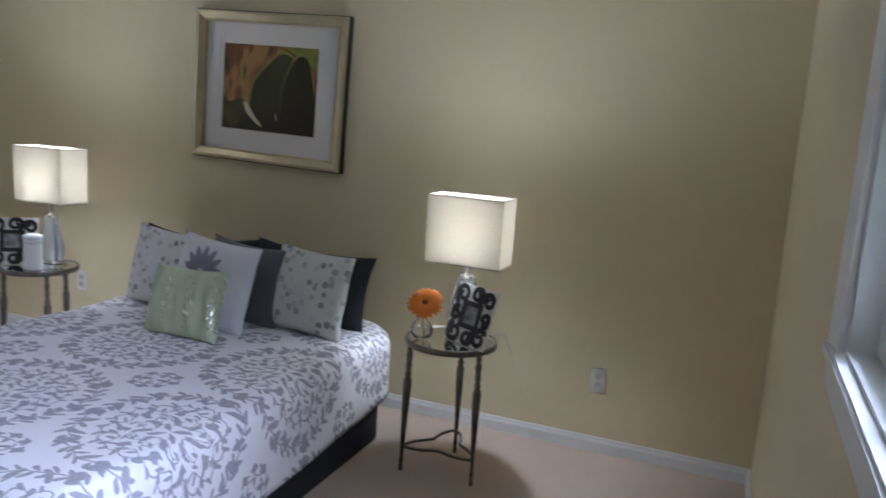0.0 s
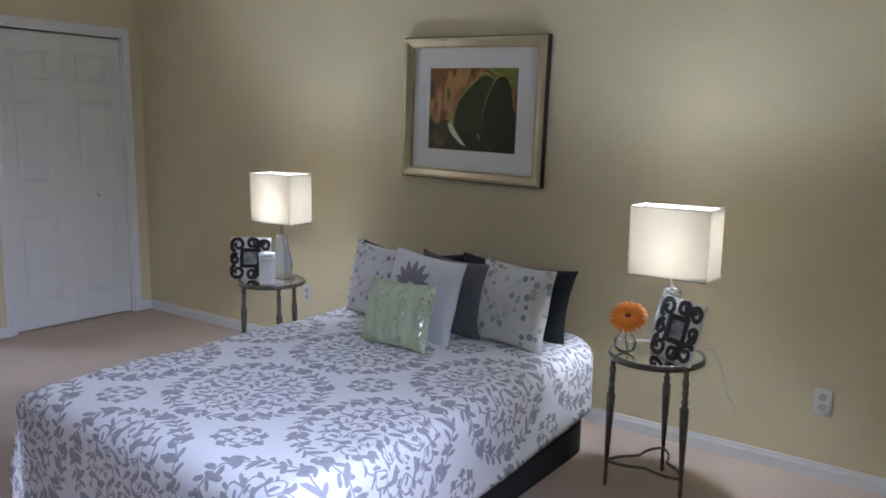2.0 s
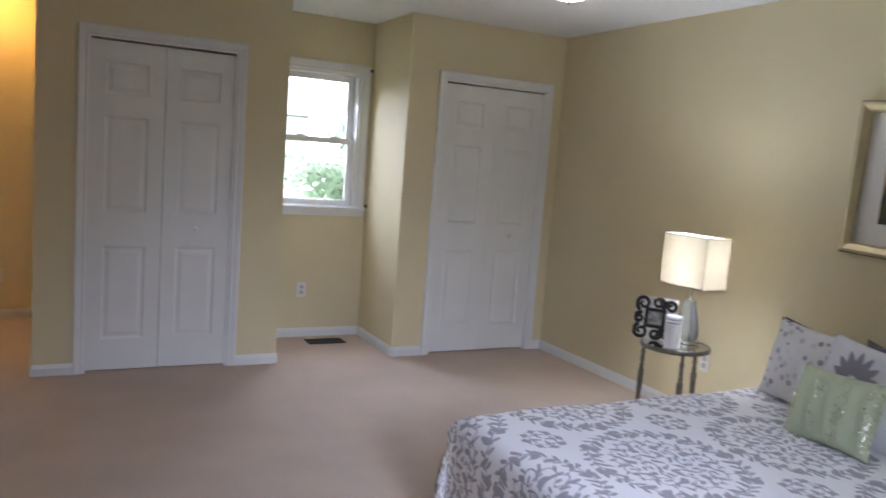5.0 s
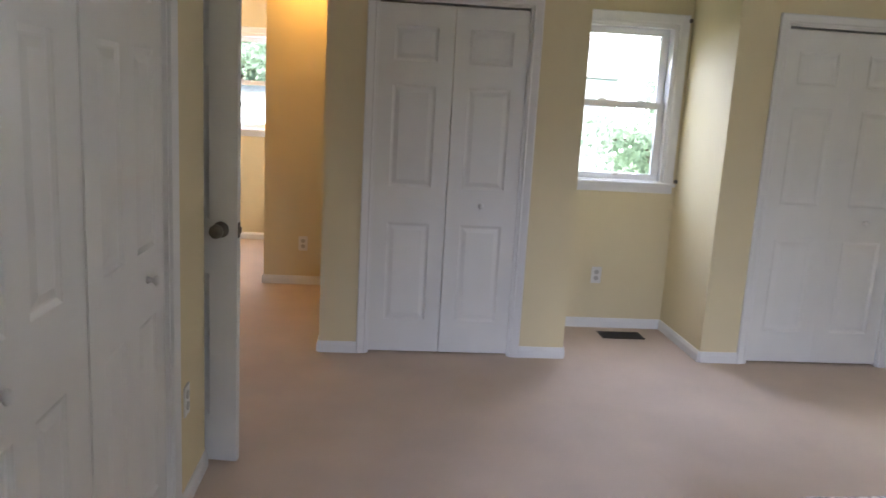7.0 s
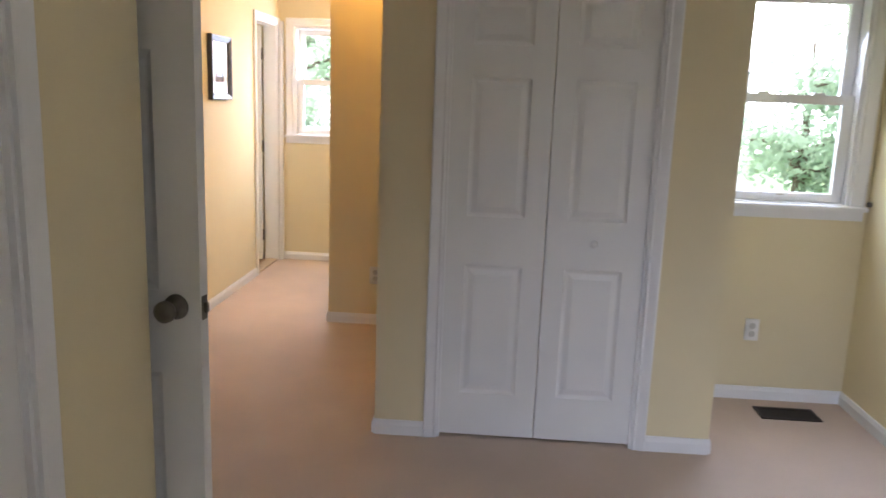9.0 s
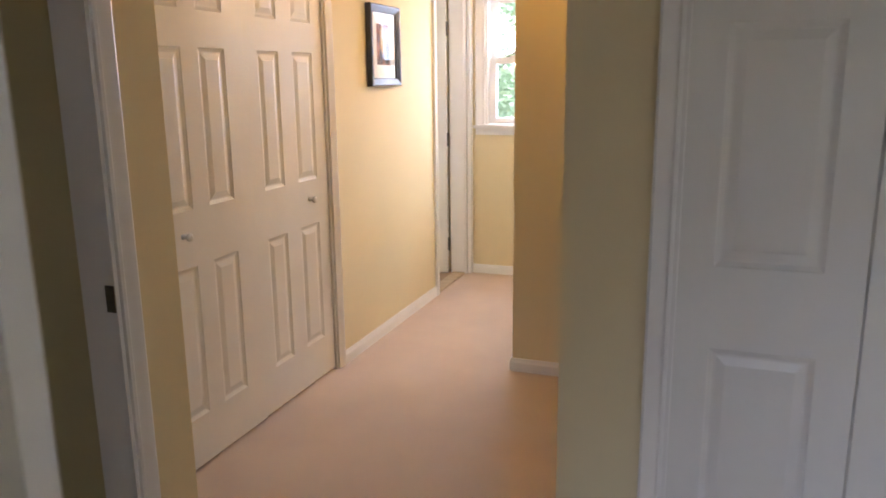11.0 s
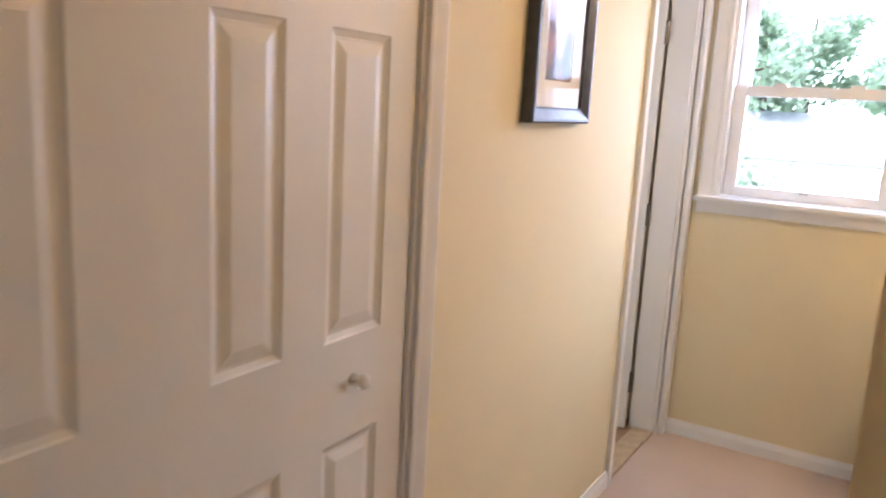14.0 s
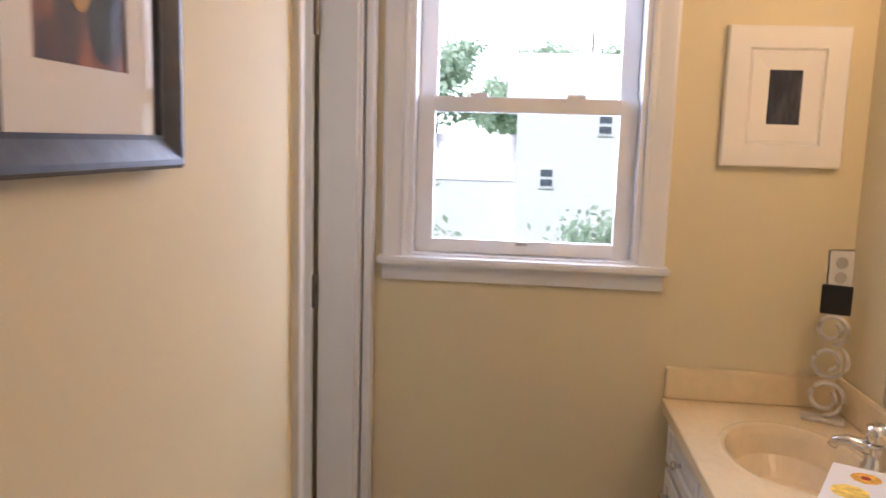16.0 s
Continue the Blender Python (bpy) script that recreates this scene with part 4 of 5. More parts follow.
# white frame on the west wall, facing +x
WHITEF = material("white_frame_paint", (0.80, 0.77, 0.70), 0.5, vary=0.03)
p3 = thing("framed_picture", "white wooden frame with a small dark picture", "picture")
p3.matrix_world = pose(XW + 0.002, -0.400, 1.606, 0, 0, 90)
W, Hh = 0.325, 0.385
part("frame", moulding(W, Hh, [(0.0, 0.0), (0.0, 0.020), (0.004, 0.023), (0.06, 0.021), (0.066, 0.014), (0.072, 0.016), (0.118, 0.012), (0.118, 0.004), (0.01, 0.0)]), WHITEF, p3, "wide white painted frame")
part("art", boxes((-0.05, 0.05, -0.010, -0.006, -0.08, 0.08)), art_material("dark_print", [(0.01, 0.012, 0.02), (0.03, 0.035, 0.05), (0.09, 0.09, 0.11)], 12, (3, 1, 0.7)), p3, "small dark print")


# ---- outlets, floor vent, ceiling light ----
SOCKET = material("shaded_socket", (0.50, 0.49, 0.46), 0.4)


def outlet(m, label="white duplex outlet in the cream wall", slots=True):
    """A wall plate that faces -y."""
    o = thing("outlet", label, "outlet", "wall outlets")
    o.matrix_world = m
    part("plate", boxes((-0.036, 0.036, -0.006, 0, -0.058, 0.058)), PLASTIC, o, bevel=0.003)
    for z in (-0.021, 0.021):
        s = part("socket", lathe([(0.016, 0), (0.0165, 0.003), (0.015, 0.004)], 20), SOCKET, o, bevel=0)
        s.matrix_local = pose(0, -0.006, z, 90, 0, 0)
        for x in (-0.0065, 0.0065):
            part("slot", boxes((x - 0.0015, x + 0.0015, -0.0106, -0.0100, z - 0.002, z + 0.007)), DARK, s).matrix_parent_inverse = s.matrix_local.inverted()
    return o


outlet(pose(0.05, YB, 0.33))
outlet(pose(-2.97, YB, 0.36))
outlet(pose(XA, 1.67, 0.373, 0, 0, 90))
outlet(pose(-2.95, YS, 0.40, 0, 0, 180))
outlet(pose(XST, -0.43, 0.33, 0, 0, 90))

VENT = material("brown_vent_metal", (0.030, 0.022, 0.018), 0.6, metal=0.2)
vent = thing("floor_vent", "dark brown metal floor register set in the carpet", "vent", at=(-5.205, 1.822, 0.0))
part("frame", ring((-0.075, 0.075, -0.145, 0.145), (-0.058, 0.058, -0.128, 0.128), 0.0, 0.005), VENT, vent).matrix_local = Matrix(((1, 0, 0, 0), (0, 0, 1, 0), (0, 1, 0, 0.001), (0, 0, 0, 1)))
# near-black sheet on the carpet paints the shade below the slats
part("shade_sheet", boxes((-0.060, 0.060, -0.130, 0.130, 0.0002, 0.0008)), DARK, vent, "dark sheet for the shade in the opening")
for k in range(17):
    part("slat", boxes((-0.058, 0.058, -0.122 + k * 0.0152, -0.1175 + k * 0.0152, 0.001, 0.0045)), VENT, vent)

DOMEGLASS = glow_material("frosted_dome", (1.0, 0.95, 0.86), 2.5)
dome = thing("ceiling_light", "white frosted glass flush ceiling light, lit", "ceiling light", at=(-3.12, 2.34, H))
part("pan", lathe([(0.16, 0.0), (0.165, -0.012), (0.15, -0.026)], 40), NICKEL, dome, "brushed metal ceiling pan", smooth=True)
part("diffuser", lathe([(0.145, -0.022), (0.140, -0.05), (0.118, -0.080), (0.075, -0.110), (0.025, -0.122), (0.004, -0.123)], 40), DOMEGLASS, dome, "frosted glass bowl", smooth=True)
part("finial", lathe([(0.008, -0.122), (0.011, -0.130), (0.006, -0.140), (0.001, -0.143)], 14), NICKEL, dome, smooth=True)


# ---- small things on the side tables ----
TABLE = 0.563
PEWTERLEAF = material("pale_frame_board", (0.70, 0.68, 0.61), 0.45, vary=0.1, scale=30)
SCROLL = material("dark_brown_relief", (0.018, 0.013, 0.010), 0.65, vary=0.2, scale=40)


def ribbon(bm, pts, half, y0, y1):
    """A flat raised band along points in the xz plane, with rounded shoulders."""
    rows = []
    for k, (x, z) in enumerate(pts):
        (ax, az), (bx, bz) = pts[max(k - 1, 0)], pts[min(k + 1, len(pts) - 1)]
        d = math.hypot(bx - ax, bz - az) or 1.0
        nx, nz = -(bz - az) / d, (bx - ax) / d
        h = half[k]
        rows.append([bm.verts.new((x + nx * h * f, y, z + nz * h * f)) for f, y in ((-1, y0), (-0.8, y1), (0.8, y1), (1, y0))])
    for p, q in zip(rows, rows[1:]):
        for j in range(3):
            bm.faces.new((p[j], p[j + 1], q[j + 1], q[j]))
    bm.faces.new(rows[0])
    bm.faces.new(rows[-1][::-1])
    return bm


def scroll_frame(at, rz, lean, w=0.225, h=0.235):
    """A small photo frame with a bold dark scroll relief; it faces -y."""
    t = thing("photo_frame", "small pale photo frame with bold dark brown scroll relief", "photo frame", "scroll photo frames")
    t.matrix_world = pose(*at, -lean, 0, rz)
    part("board", ring((-w / 2, w / 2, 0, h), (-w * 0.19, w * 0.19, h * 0.33, h * 0.67), -0.008, 0.004), PEWTERLEAF, t)
    part("photo", boxes((-w * 0.22, w * 0.22, -0.002, 0.002, h * 0.30, h * 0.70)), art_material("grey_photo", [(0.05, 0.05, 0.05), (0.3, 0.3, 0.29), (0.62, 0.6, 0.58)], 26), t, "grey printed insert")
    part("inner_border", ring((-w * 0.255, w * 0.255, h * 0.265, h * 0.735), (-w * 0.17, w * 0.17, h * 0.35, h * 0.65), -0.013, -0.006), SCROLL, t)
    for cx, cz, r, a0, flip in ((-0.31, 0.82, 0.155, 250, -1), (0.05, 0.855, 0.130, 300, 1), (0.36, 0.80, 0.125, 200, -1), (-0.385, 0.47, 0.105, 60, 1), (0.385, 0.50, 0.105, 240, 1),
                                (-0.31, 0.165, 0.155, 110, 1), (0.04, 0.135, 0.125, 60, -1), (0.345, 0.17, 0.145, 30, 1)):
        pts, half = [], []
        for k in range(24):
            u = k / 23
            q = r * w * (1.22 - 0.94 * u)
            a = radians(a0 + flip * 500 * u)
            pts.append((min(max(cx * w + q * math.cos(a), -w / 2 + 0.009), w / 2 - 0.009), min(max(cz * h + q * math.sin(a), 0.009), h - 0.009)))
            half.append(0.0125 - 0.006 * u)
        part("scroll", ribbon(bmesh.new(), pts, half, -0.0079, -0.0125), SCROLL, t)
    part("easel", boxes((-0.02, 0.02, 0.004, 0.008, 0.02, h * 0.75)), BLACK, t)
    return t


scroll_frame((RT[0] + 0.075, RT[1] - 0.06, TABLE), -30, 16)
scroll_frame((LT[0] - 0.105, LT[1] - 0.066, TABLE), 36, 10)

# round glass vase with one orange gerbera
vase = thing("bud_vase", "small round clear glass bud vase holding a flower", "vase", at=(RT[0] - 0.10, RT[1] - 0.075, TABLE))
part("glass", lathe([(0.020, 0.0), (0.038, 0.012), (0.046, 0.035), (0.040, 0.058), (0.022, 0.075), (0.018, 0.090), (0.022, 0.096), (0.019, 0.096), (0.015, 0.088), (0.019, 0.075), (0.036, 0.057), (0.042, 0.036), (0.034, 0.015), (0.010, 0.006)], 28), GLASS, vase, smooth=True)
part("water", lathe([(0.012, 0.0075), (0.032, 0.0165), (0.0405, 0.036), (0.0385, 0.047)], 24), glass_material("water"), vase, "clear water", smooth=True)
gerb = thing("gerbera_flower", "bright orange gerbera flower in a glass vase", "flower", at=(RT[0] - 0.10, RT[1] - 0.075, TABLE))
part("stem", tube(bmesh.new(), [(0.01, 0, 0.012), (0.0, 0.0, 0.06), (0.008, -0.004, 0.115), (0.016, -0.022, 0.150)], 0.003, 8), material("green_stem", (0.10, 0.2, 0.05), 0.6), gerb)
ORANGE = material("orange_petal", (0.90, 0.26, 0.012), 0.6, vary=0.12, scale=40)
FM = pose(0.016, -0.022, 0.152, 42, 0, 12)
for rr, count, tilt in ((0.068, 22, 14), (0.056, 20, 28), (0.042, 18, 42), (0.028, 14, 55)):
    for k in range(count):
        bm = bmesh.new()
        cols = []
        for i in range(5):
            u = i / 4
            wd = 0.017 * (0.35 + math.sin(math.pi * min(1, 0.15 + 0.8 * u)))
            cols.append([bm.verts.new((s * wd * 0.5, 0.006 + rr * u, 0.010 * u * math.sin(radians(tilt)) * 3 + (0.002 if s == 0 else 0.0) - 0.010 * u * u)) for s in (-1, 0, 1)])
        for a, b in zip(cols, cols[1:]):
            for s in range(2):
                bm.faces.new((a[s], a[s + 1], b[s + 1], b[s]))
        pt = part("petal", bm, ORANGE, gerb, smooth=True)
        pt.matrix_local = FM @ pose(0, 0, 0, 0, 0, 360 * k / count + tilt + random.uniform(-4, 4))
part("flower_eye", lathe([(0.014, 0.0), (0.013, 0.006), (0.006, 0.010)], 14), material("rust_eye", (0.25, 0.06, 0.01), 0.8), gerb).matrix_local = FM

# candle jar on the other table
FROST = material("frosted_glass", (0.74, 0.76, 0.76), 0.3, vary=0.03)
jar = thing("candle_jar", "white candle in a clear lidded glass jar", "candle", at=(LT[0] + 0.06, LT[1] - 0.085, TABLE))
part("candle", lathe([(0.042, 0.0), (0.043, 0.004), (0.043, 0.125), (0.040, 0.128)], 28), material("white_wax", (0.82, 0.80, 0.77), 0.5), jar, "white wax", smooth=False)
part("glass", lathe([(0.0432, 0.1285), (0.0432, 0.150), (0.0400, 0.150), (0.0395, 0.1285)], 32), FROST, jar, smooth=True)
part("lid", lathe([(0.044, 0.1505), (0.045, 0.156), (0.043, 0.168), (0.030, 0.172)], 32), FROST, jar, "frosted glass lid", smooth=True)

# lamp cord down to the outlet
CORD = material("clear_cord", (0.55, 0.52, 0.45), 0.4)
cord = part("lamp_cord", tube(bmesh.new(), [(RT[0] + 0.09, RT[1] + 0.10, TABLE + 0.006), (RT[0] + 0.17, RT[1] + 0.17, TABLE + 0.004), (RT[0] + 0.185, RT[1] + 0.24, 0.48), (RT[0] + 0.175, YB - 0.10, 0.30), (RT[0] + 0.19, YB - 0.03, 0.24), (RT[0] + 0.18, YB - 0.02, 0.20)], 0.0018, 6), CORD)
tagged(cord, "thin clear lamp cord hanging behind the side table", "cord")

# flower print on the white cushion
PRINT = material("grey_print", (0.28, 0.26, 0.30), 0.85, vary=0.1)
for k, (a, ln) in enumerate(((0, 0.105), (24, 0.105), (-24, 0.105), (47, 0.10), (-47, 0.10), (70, 0.085), (-70, 0.085))):
    bm = bmesh.new()
    n2 = 10
    rows2 = []
    for i in range(n2 + 1):
        u = i / n2
        wd = 0.0185 * math.sin(math.pi * u ** 0.8) ** 0.8
        row = []
        for s in (-1, 0, 1):
            lx, lz = s * wd, 0.024 + ln * u
            c, sn = math.cos(radians(a)), math.sin(radians(a))
            X, Z = c * lx + sn * lz - 0.02, -sn * lx + c * lz + 0.225
            aa, cc = X / 0.215, (Z - 0.21) / 0.21
            puff = max(0.0, (1 - aa * aa) * (1 - cc * cc)) ** 0.42
            row.append(bm.verts.new((X, -0.065 * puff - 0.0065, Z)))
        rows2.append(row)
    for r0, r1 in zip(rows2, rows2[1:]):
        for s in range(2):
            bm.faces.new((r0[s], r0[s + 1], r1[s + 1], r1[s]))
    bmesh.ops.remove_doubles(bm, verts=bm.verts[:], dist=0.0002)
    part("printed_petal", bm, PRINT, center, "grey printed petal")


# ---- vanity ----
CREAMTOP = material("cream_cultured_marble", (0.80, 0.66, 0.42), 0.25, vary=0.06, scale=5, fine=0.02, bump_scale=40)
CZ, VY0, VX0, VX1 = 0.722, -0.672, XW, -6.46
van = thing("vanity_cabinet", "white painted vanity cabinet with chrome knobs", "vanity", at=(0, 0, 0))
part("body", boxes((VX0, VX1, VY0 + 0.055, C1A, 0.09, CZ - 0.165)), TRIM, van)
part("face_frame", boxes((VX0, VX1, VY0 + 0.035, VY0 + 0.055, 0.09, CZ - 0.036)), TRIM, van)
part("toe_kick", boxes((VX0, VX1, VY0 + 0.10, C1A, 0.0, 0.09)), DARK, van)
nd = 4
for k in range(nd):
    x0 = VX0 + 0.04 + k * (VX1 - VX0 - 0.08) / nd
    x1 = x0 + (VX1 - VX0 - 0.08) / nd - 0.012
    for z0, z1 in ((0.12, 0.52), (0.54, 0.68)):
        d = part("door" if z0 < 0.3 else "drawer_front", moulding(x1 - x0, z1 - z0, [(0, 0), (0, 0.016), (0.004, 0.018), (0.035, 0.018), (0.042, 0.012), (0.055, 0.012), (0.062, 0.015), (min(x1 - x0, z1 - z0) / 2 - 0.001, 0.015), (min(x1 - x0, z1 - z0) / 2 - 0.001, 0)]), TRIM, van)
        d.location = ((x0 + x1) / 2, VY0 + 0.035, (z0 + z1) / 2)
        kb = lathe([(0.006, 0), (0.005, 0.010), (0.012, 0.016), (0.013, 0.022), (0.007, 0.026)], 16)
        bmesh.ops.transform(kb, matrix=pose(0 if z0 > 0.3 else (0.13 if k % 2 else -0.13), -0.018, 0 if z0 > 0.3 else 0.14, 90, 0, 0), verts=kb.verts[:])
        part("knob", kb, CHROME, d, "chrome knob", smooth=True)

# counter with a bowl sunk in it
SX, SY, SRX, SRY = -7.80, -0.425, 0.215, 0.155
bm = bmesh.new()
N = 48
angs = [2 * math.pi * k / N for k in range(N)]
edge = []
x0, x1, y0, y1 = VX0 + 0.001, VX1 - 0.001, VY0, C1A - 0.001
for a in angs:
    c, s = math.cos(a), math.sin(a)
    kx = ((x1 - SX) if c > 0 else (x0 - SX)) / c if abs(c) > 1e-6 else 1e9
    ky = ((y1 - SY) if s > 0 else (y0 - SY)) / s if abs(s) > 1e-6 else 1e9
    k = min(abs(kx), abs(ky))
    edge.append((SX + c * k, SY + s * k))
# snap the nearest rim points to the four corners
for cx, cy in ((x0, y0), (x1, y0), (x1, y1), (x0, y1)):
    j = min(range(N), key=lambda q: (edge[q][0] - cx) ** 2 + (edge[q][1] - cy) ** 2)
    edge[j] = (cx, cy)
loops = [[bm.verts.new((*p, CZ - 0.035)) for p in edge], [bm.verts.new((*p, CZ - 0.004)) for p in edge], [bm.verts.new((p[0] + (SX - p[0]) * 0.008, p[1] + (SY - p[1]) * 0.012, CZ)) for p in edge]]
for f, dz in ((1.12, 0.0), (1.06, 0.003), (1.0, 0.0), (0.95, -0.02), (0.86, -0.07), (0.65, -0.115), (0.35, -0.130), (0.10, -0.134)):
    loops.append([bm.verts.new((SX + SRX * f * math.cos(a), SY + SRY * f * math.sin(a), CZ + dz)) for a in angs])
for a, b in zip(loops, loops[1:]):
    for k in range(N):
        bm.faces.new((a[k], a[(k + 1) % N], b[(k + 1) % N], b[k]))
bm.faces.new(loops[-1])
counter = tagged(part("vanity_counter", bm, CREAMTOP), "cream cultured marble vanity top with a moulded oval sink", "counter")
counter["label"] = "cream cultured marble vanity top with a moulded oval sink"
part("backsplash", boxes((XW + 0.001, VX1, C1A - 0.020, C1A - 0.001, CZ + 0.001, CZ + 0.095)), CREAMTOP, counter, bevel=0.004)
part("side_splash", boxes((XW + 0.001, XW + 0.020, VY0 + 0.005, C1A - 0.021, CZ + 0.001, CZ + 0.095)), CREAMTOP, counter, bevel=0.004)
part("drain", lathe([(0.022, 0.0), (0.022, 0.004), (0.014, 0.005)], 20, (SX, SY, CZ - 0.133)), CHROME, counter, "chrome drain", smooth=True)

faucet = thing("faucet", "chrome single-lever faucet on the vanity top", "faucet", at=(-7.745, -0.262, CZ))
part("base", lathe([(0.030, 0.0), (0.030, 0.010), (0.023, 0.018), (0.022, 0.055), (0.024, 0.065)], 24), CHROME, faucet, smooth=True)
part("spout", tube(bmesh.new(), [(0, 0.0, 0.042), (-0.008, -0.03, 0.058), (-0.018, -0.06, 0.064), (-0.026, -0.082, 0.058), (-0.028, -0.088, 0.045)], [0.018, 0.016, 0.014, 0.013, 0.012], 14), CHROME, faucet, smooth=True)
part("lever", lathe([(0.016, 0.065), (0.026, 0.074), (0.029, 0.092), (0.024, 0.108), (0.010, 0.114)], 20), CHROME, faucet, smooth=True)

# tissue box and soap by the sink
BOXW = material("printed_card", (0.80, 0.78, 0.76), 0.5)
tb = thing("tissue_box", "white tissue box with orange and yellow flower print", "tissue box", at=(-7.455, -0.425, CZ + 0.005), rz=-28)
part("carton", boxes((-0.115, 0.115, -0.058, 0.058, 0.0, 0.075)), BOXW, tb, bevel=0.002)
for cx, cy, r, col in ((-0.06, 0.01, 0.030, (0.80, 0.42, 0.06)), (0.03, -0.01, 0.036, (0.85, 0.62, 0.12)), (0.085, 0.02, 0.022, (0.72, 0.45, 0.30))):
    part("printed_flower", lathe([(r, 0.0752), (r * 0.9, 0.0756)], 9, (cx, cy, 0)), material("flower_print", col, 0.6, vary=0.3, scale=60), tb)
part("flower_centre", lathe([(0.010, 0.0757), (0.009, 0.0762)], 9, (-0.06, 0.01, 0)), material("red_print", (0.45, 0.05, 0.02), 0.6), tb)

# white scroll stand with a dark card, in the corner of the counter
SCR = material("whitewashed_metal", (0.62, 0.58, 0.52), 0.6, vary=0.15, scale=30)
st = thing("scroll_stand", "whitewashed scroll stand with a small black card on top", "ornament", at=(XW + 0.12, -0.255, CZ + 0.001), rz=68)
part("foot", boxes((-0.055, 0.055, -0.03, 0.03, 0.0, 0.008)), SCR, st, bevel=0.002)
for cz, r, a0, fl in ((0.065, 0.052, -90, 1), (0.165, 0.050, 60, -1), (0.257, 0.044, -80, 1)):
    pts = [(r * (1 - 0.55 * k / 25) * math.cos(radians(a0 + fl * 500 * k / 25)), 0.0, cz + r * (1 - 0.55 * k / 25) * math.sin(radians(a0 + fl * 500 * k / 25))) for k in range(26)]
    part("scroll", tube(bmesh.new(), pts, 0.0065, 8), SCR, st, smooth=True)
part("card", boxes((-0.034, 0.042, -0.006, 0.006, 0.300, 0.380)), BLACK, st, "small black card", bevel=0.002)

outlet(pose(XW, -0.200, 1.128, 0, 0, 90), "white outlet plate above the vanity counter")
mirror = part("wall_mirror", boxes((-7.93, -6.50, C1A - 0.006, C1A - 0.001, CZ + 0.105, 1.86)), MIRROR)
tagged(mirror, "large frameless mirror above the vanity", "mirror")
bar = thing("vanity_light", "chrome vanity light bar with warm round bulbs, lit", "wall light", at=(-7.35, C1A, 2.02))
part("plate", boxes((-0.40, 0.40, -0.03, 0.0, -0.055, 0.055)), CHROME, bar, bevel=0.005)
WARMBULB = glow_material("warm_bulb", WARM, 5.0)
for k in range(4):
    x = -0.3 + 0.2 * k
    b = part("bulb", lathe([(0.006, -0.045), (0.03, -0.036), (0.045, -0.012), (0.045, 0.012), (0.03, 0.036), (0.006, 0.045)], 18, (x, -0.085, 0)), WARMBULB, bar, "round warm bulb", smooth=True)
    b.visible_shadow = False
for x in (-7.55, -7.15):
    lamp("vanity_bulb_light", 'POINT', 3.2, WARM, pose(x, C1A - 0.085, 2.02), 0.045)


# unseen ceiling light, added over the passage to warm the stub wall
hl = thing("ceiling_light", "unseen frosted ceiling light added over the passage, lit warm", "ceiling light", at=(-6.05, -0.42, H))
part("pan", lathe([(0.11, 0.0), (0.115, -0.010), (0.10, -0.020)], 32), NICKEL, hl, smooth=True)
part("diffuser", lathe([(0.10, -0.018), (0.095, -0.05), (0.06, -0.075), (0.004, -0.082)], 32), glow_material("added_lamp_dome", (1.0, 0.62, 0.25), 1.2), hl, "warm frosted bowl", smooth=True)
lamp("added_passage_light", 'POINT', 2.7, (1.0, 0.53, 0.12), pose(-6.05, -0.42, H - 0.13), 0.06)

# ---- outside ----
GRASS = material("lawn_grass", (0.07, 0.12, 0.04), 0.9, vary=0.3, scale=0.6, bump=0.5, bump_scale=20)
tagged(part("ground", boxes((-400, 400, -400, 400, -3.3, -3.0)), GRASS), "green lawn below the house", "lawn", kind="structure")
HAZE = glow_material("bright_overcast_sky", (0.95, 0.98, 1.0), 3.2)
tagged(part("backdrop", boxes((-80.2, -80.0, -120, 120, -3.0, 70)), HAZE), "bright white overcast sky in the distance", "sky", kind="structure")
BARK = material("bark", (0.12, 0.09, 0.06), 0.9, vary=0.3, scale=8, bump=0.8, bump_scale=40)
LEAF = material("green_leaves", (0.16, 0.22, 0.15), 0.6, vary=0.4, scale=1.2)
ln, ll = LEAF.node_tree.nodes, LEAF.node_tree.links
lt, lm = ln.new("ShaderNodeBsdfTranslucent"), ln.new("ShaderNodeMixShader")
lt.inputs["Color"].default_value = (0.50, 0.62, 0.46, 1)
lm.inputs[0].default_value = 0.7
ll.new(ln["Principled BSDF"].outputs[0], lm.inputs[1])
ll.new(lt.outputs[0], lm.inputs[2])
ll.new(lm.outputs[0], ln["Material Output"].inputs["Surface"])


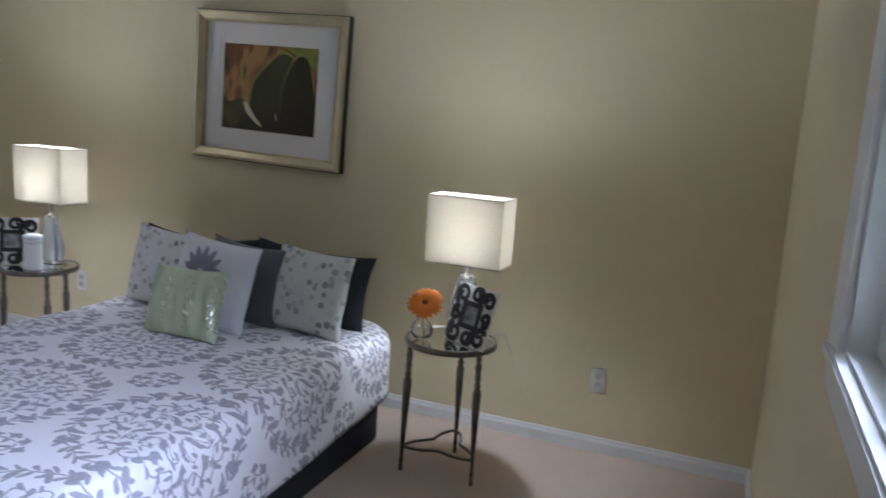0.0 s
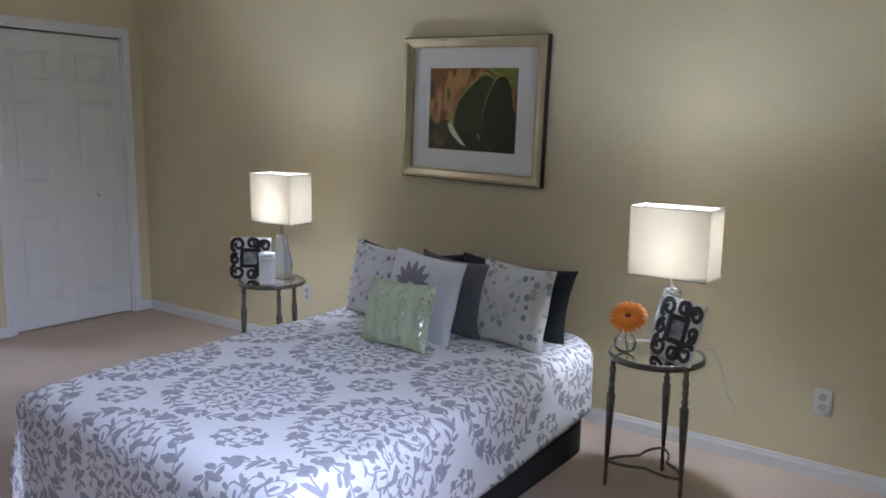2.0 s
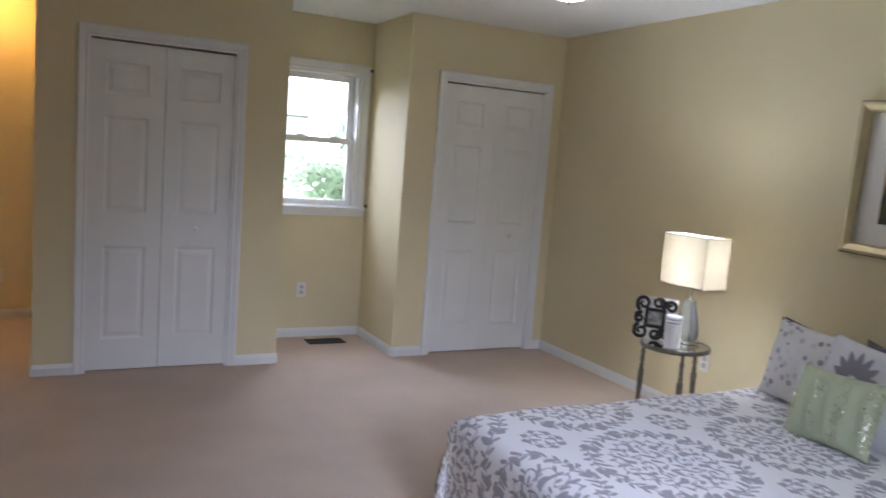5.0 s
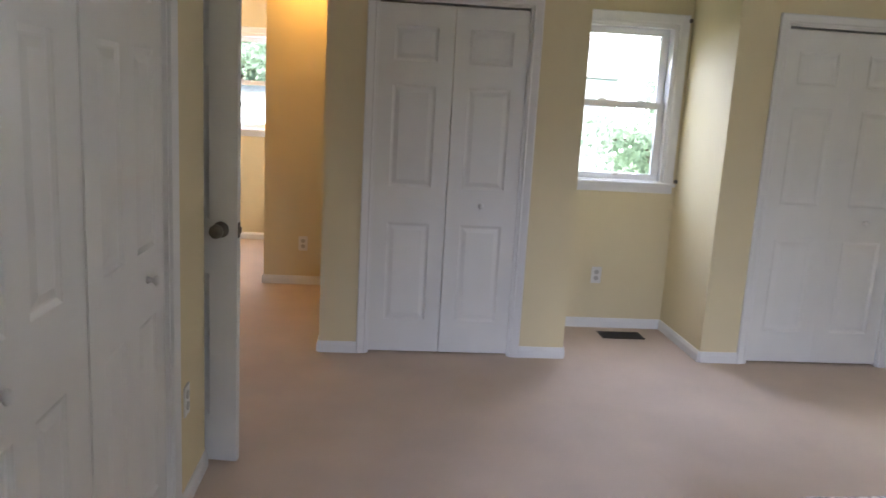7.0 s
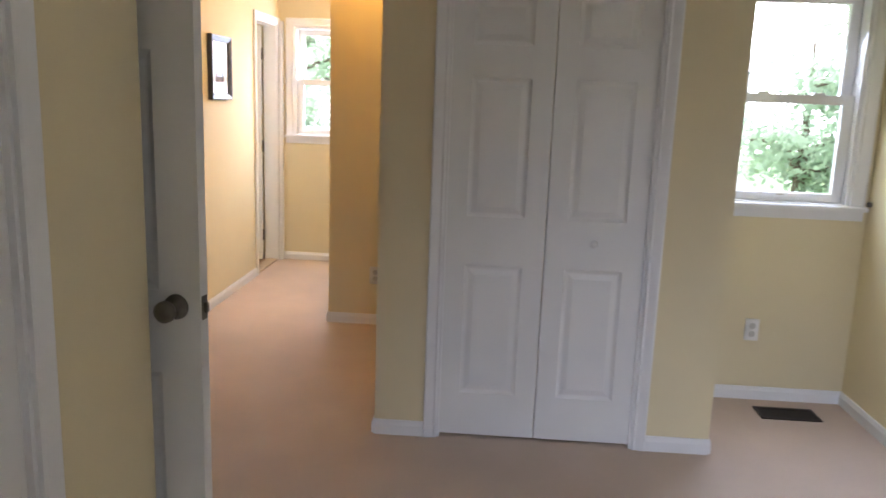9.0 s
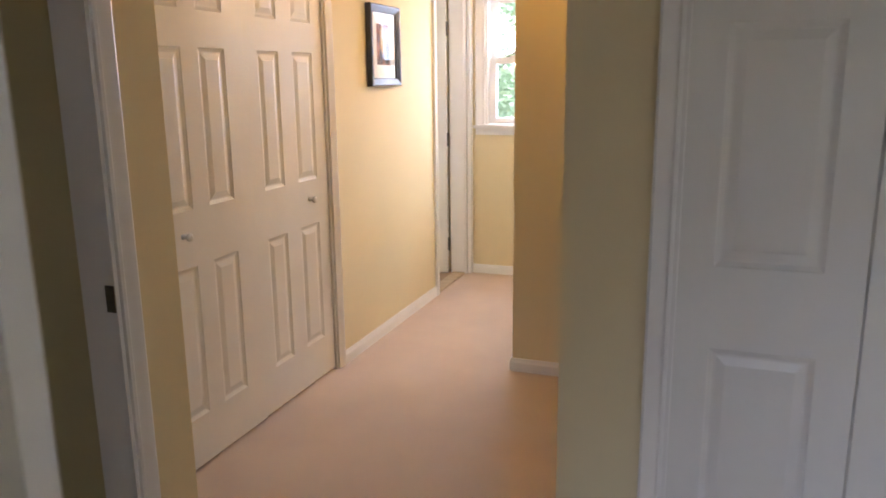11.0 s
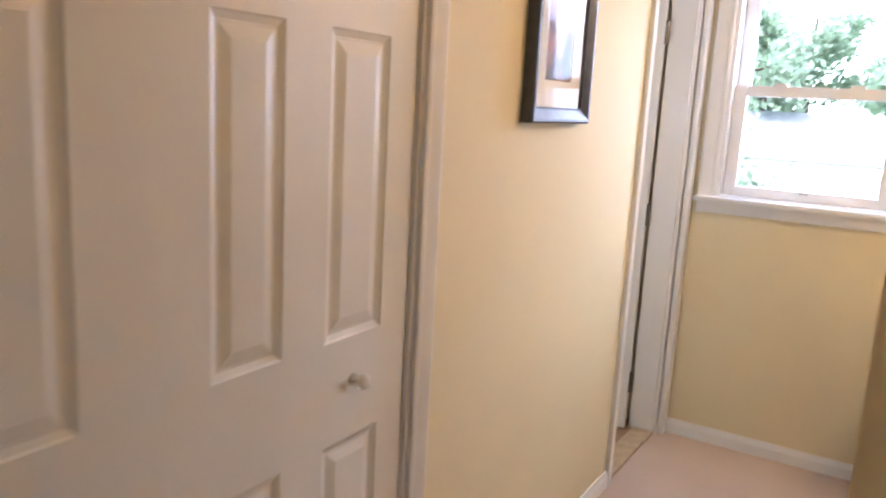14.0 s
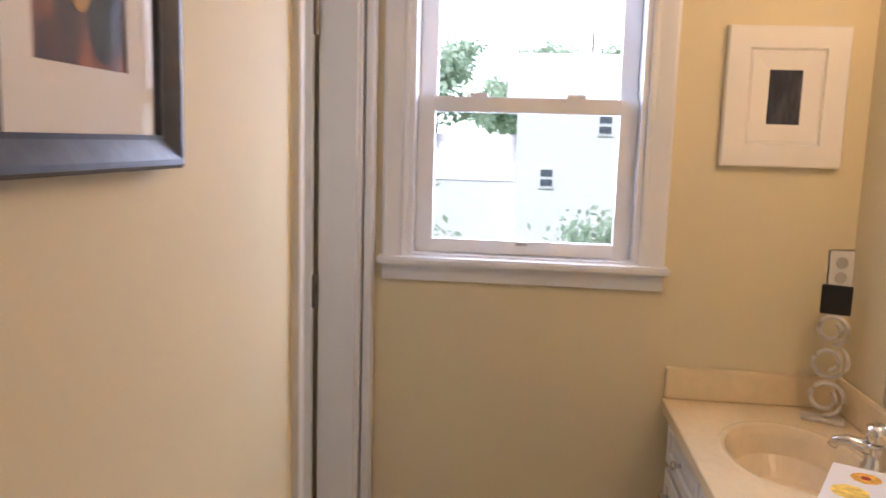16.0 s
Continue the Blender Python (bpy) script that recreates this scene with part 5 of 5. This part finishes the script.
def tree(x, y, top, spread, seed, label="broad leafy green tree behind the window", leaf=1.0):
    rnd = random.Random(seed)
    t = thing("tree", label, "tree", "trees outside", at=(x, y, -3.0))
    hgt = top + 3.0
    bm = bmesh.new()
    tube(bm, [(0, 0, 0), (0.05, 0.04, hgt * 0.3), (-0.05, 0.1, hgt * 0.6), (0.0, 0.05, hgt * 0.9)], [0.20, 0.16, 0.10, 0.03], 8)
    limbs = []
    for k in range(11):
        a, z = rnd.uniform(0, 6.28), hgt * rnd.uniform(0.25, 0.8)
        ln = spread * (1.0 - 0.5 * z / hgt) * rnd.uniform(0.7, 1.05)
        end = Vector((ln * math.cos(a), ln * math.sin(a), z + ln * rnd.uniform(0.15, 0.6)))
        tube(bm, [(0, 0, z), tuple(Vector((0, 0, z)).lerp(end, 0.5) + Vector((0, 0, 0.15))), tuple(end)], [0.07, 0.045, 0.015], 5)
        limbs.append((Vector((0, 0, z)), end))
    part("trunk", bm, BARK, t)
    vs, fs = [], []
    for k in range(6500):
        a, b = rnd.choice(limbs)
        c = a.lerp(b, rnd.uniform(0.3, 1.1)) + Vector((rnd.gauss(0, 0.32), rnd.gauss(0, 0.32), rnd.gauss(0, 0.26)))
        s = leaf * rnd.uniform(0.05, 0.11)
        u = Vector((rnd.gauss(0, 1), rnd.gauss(0, 1), rnd.gauss(0, 1))).normalized()
        w = u.cross(Vector((rnd.gauss(0, 1), rnd.gauss(0, 1), rnd.gauss(0, 1)))).normalized()
        i = len(vs)
        vs += [c - u * s, c + w * s * 0.5, c + u * s, c - w * s * 0.5]
        fs.append((i, i + 1, i + 2, i + 3))
    me = bpy.data.meshes.new("crown")
    me.from_pydata([tuple(v) for v in vs], [], fs)
    me.materials.append(LEAF)
    ob = new("crown", me)
    ob.parent = t
    return t


tree(-17.0, 6.2, 3.4, 2.3, 1)
tree(-20.0, 9.5, 5.5, 2.6, 2)
tree(-21.0, 3.4, 1.6, 2.2, 3)
tree(-18.0, -4.4, 4.6, 2.3, 4)
tree(-24.0, -6.8, 5.0, 2.4, 5)
tree(-19.5, 0.6, 0.3, 1.1, 7, "low leafy shrub beside the house")
tree(-35.0, -4.6, 6.6, 2.6, 6, leaf=1.5)
tree(-38.0, -1.6, 6.6, 3.0, 8, leaf=1.5)
tree(-41.0, 1.6, 8.2, 3.6, 9, leaf=1.5)
tree(-37.0, -7.6, 7.2, 3.0, 10, leaf=1.5)
tree(-30.0, -5.2, 5.2, 2.6, 11, leaf=1.5)
SIDING = material("white_siding", (0.80, 0.80, 0.79), 0.7, vary=0.03)
ROOFM = material("pale_shingles", (0.55, 0.54, 0.53), 0.9, vary=0.1)
house = thing("house", "white-sided neighbouring house with small dark windows", "house", at=(-27, -0.75, -3))
bm = bmesh.new()
box(bm, -6, 0, -0.6, 9.0, 0, 5.6)
box(bm, -5, -0.4, -9.0, -0.6, 0, 3.4)
part("wall", bm, SIDING, house)
bm = bmesh.new()
for x0, x1, y0, y1, z, rise in ((-6.3, 0.05, -0.9, 9.3, 5.6, 1.6), (-5.3, -0.38, -9.3, -0.6, 3.4, 1.3)):
    mid = (x0 + x1) / 2
    v = [bm.verts.new(p) for p in ((x0, y0, z), (x1, y0, z), (mid, y0, z + rise), (x0, y1, z), (x1, y1, z), (mid, y1, z + rise))]
    for q in ((0, 1, 2), (3, 5, 4), (0, 2, 5, 3), (1, 4, 5, 2), (0, 3, 4, 1)):
        bm.faces.new([v[i] for i in q])
part("roof", bm, ROOFM, house, "pale shingled roof")
HWIN = material("dim_house_glass", (0.10, 0.12, 0.15), 0.15)
for y, z in ((0.25, 3.55), (1.75, 5.0)):
    win = part("window", boxes((0.0, 0.03, y - 0.21, y + 0.21, z - 0.29, z + 0.29)), TRIM, house)
    for dz in (-0.13, 0.13):
        part("pane", boxes((0.03, 0.04, y - 0.16, y + 0.16, z + dz - 0.09, z + dz + 0.09)), HWIN, win, "dark window pane")
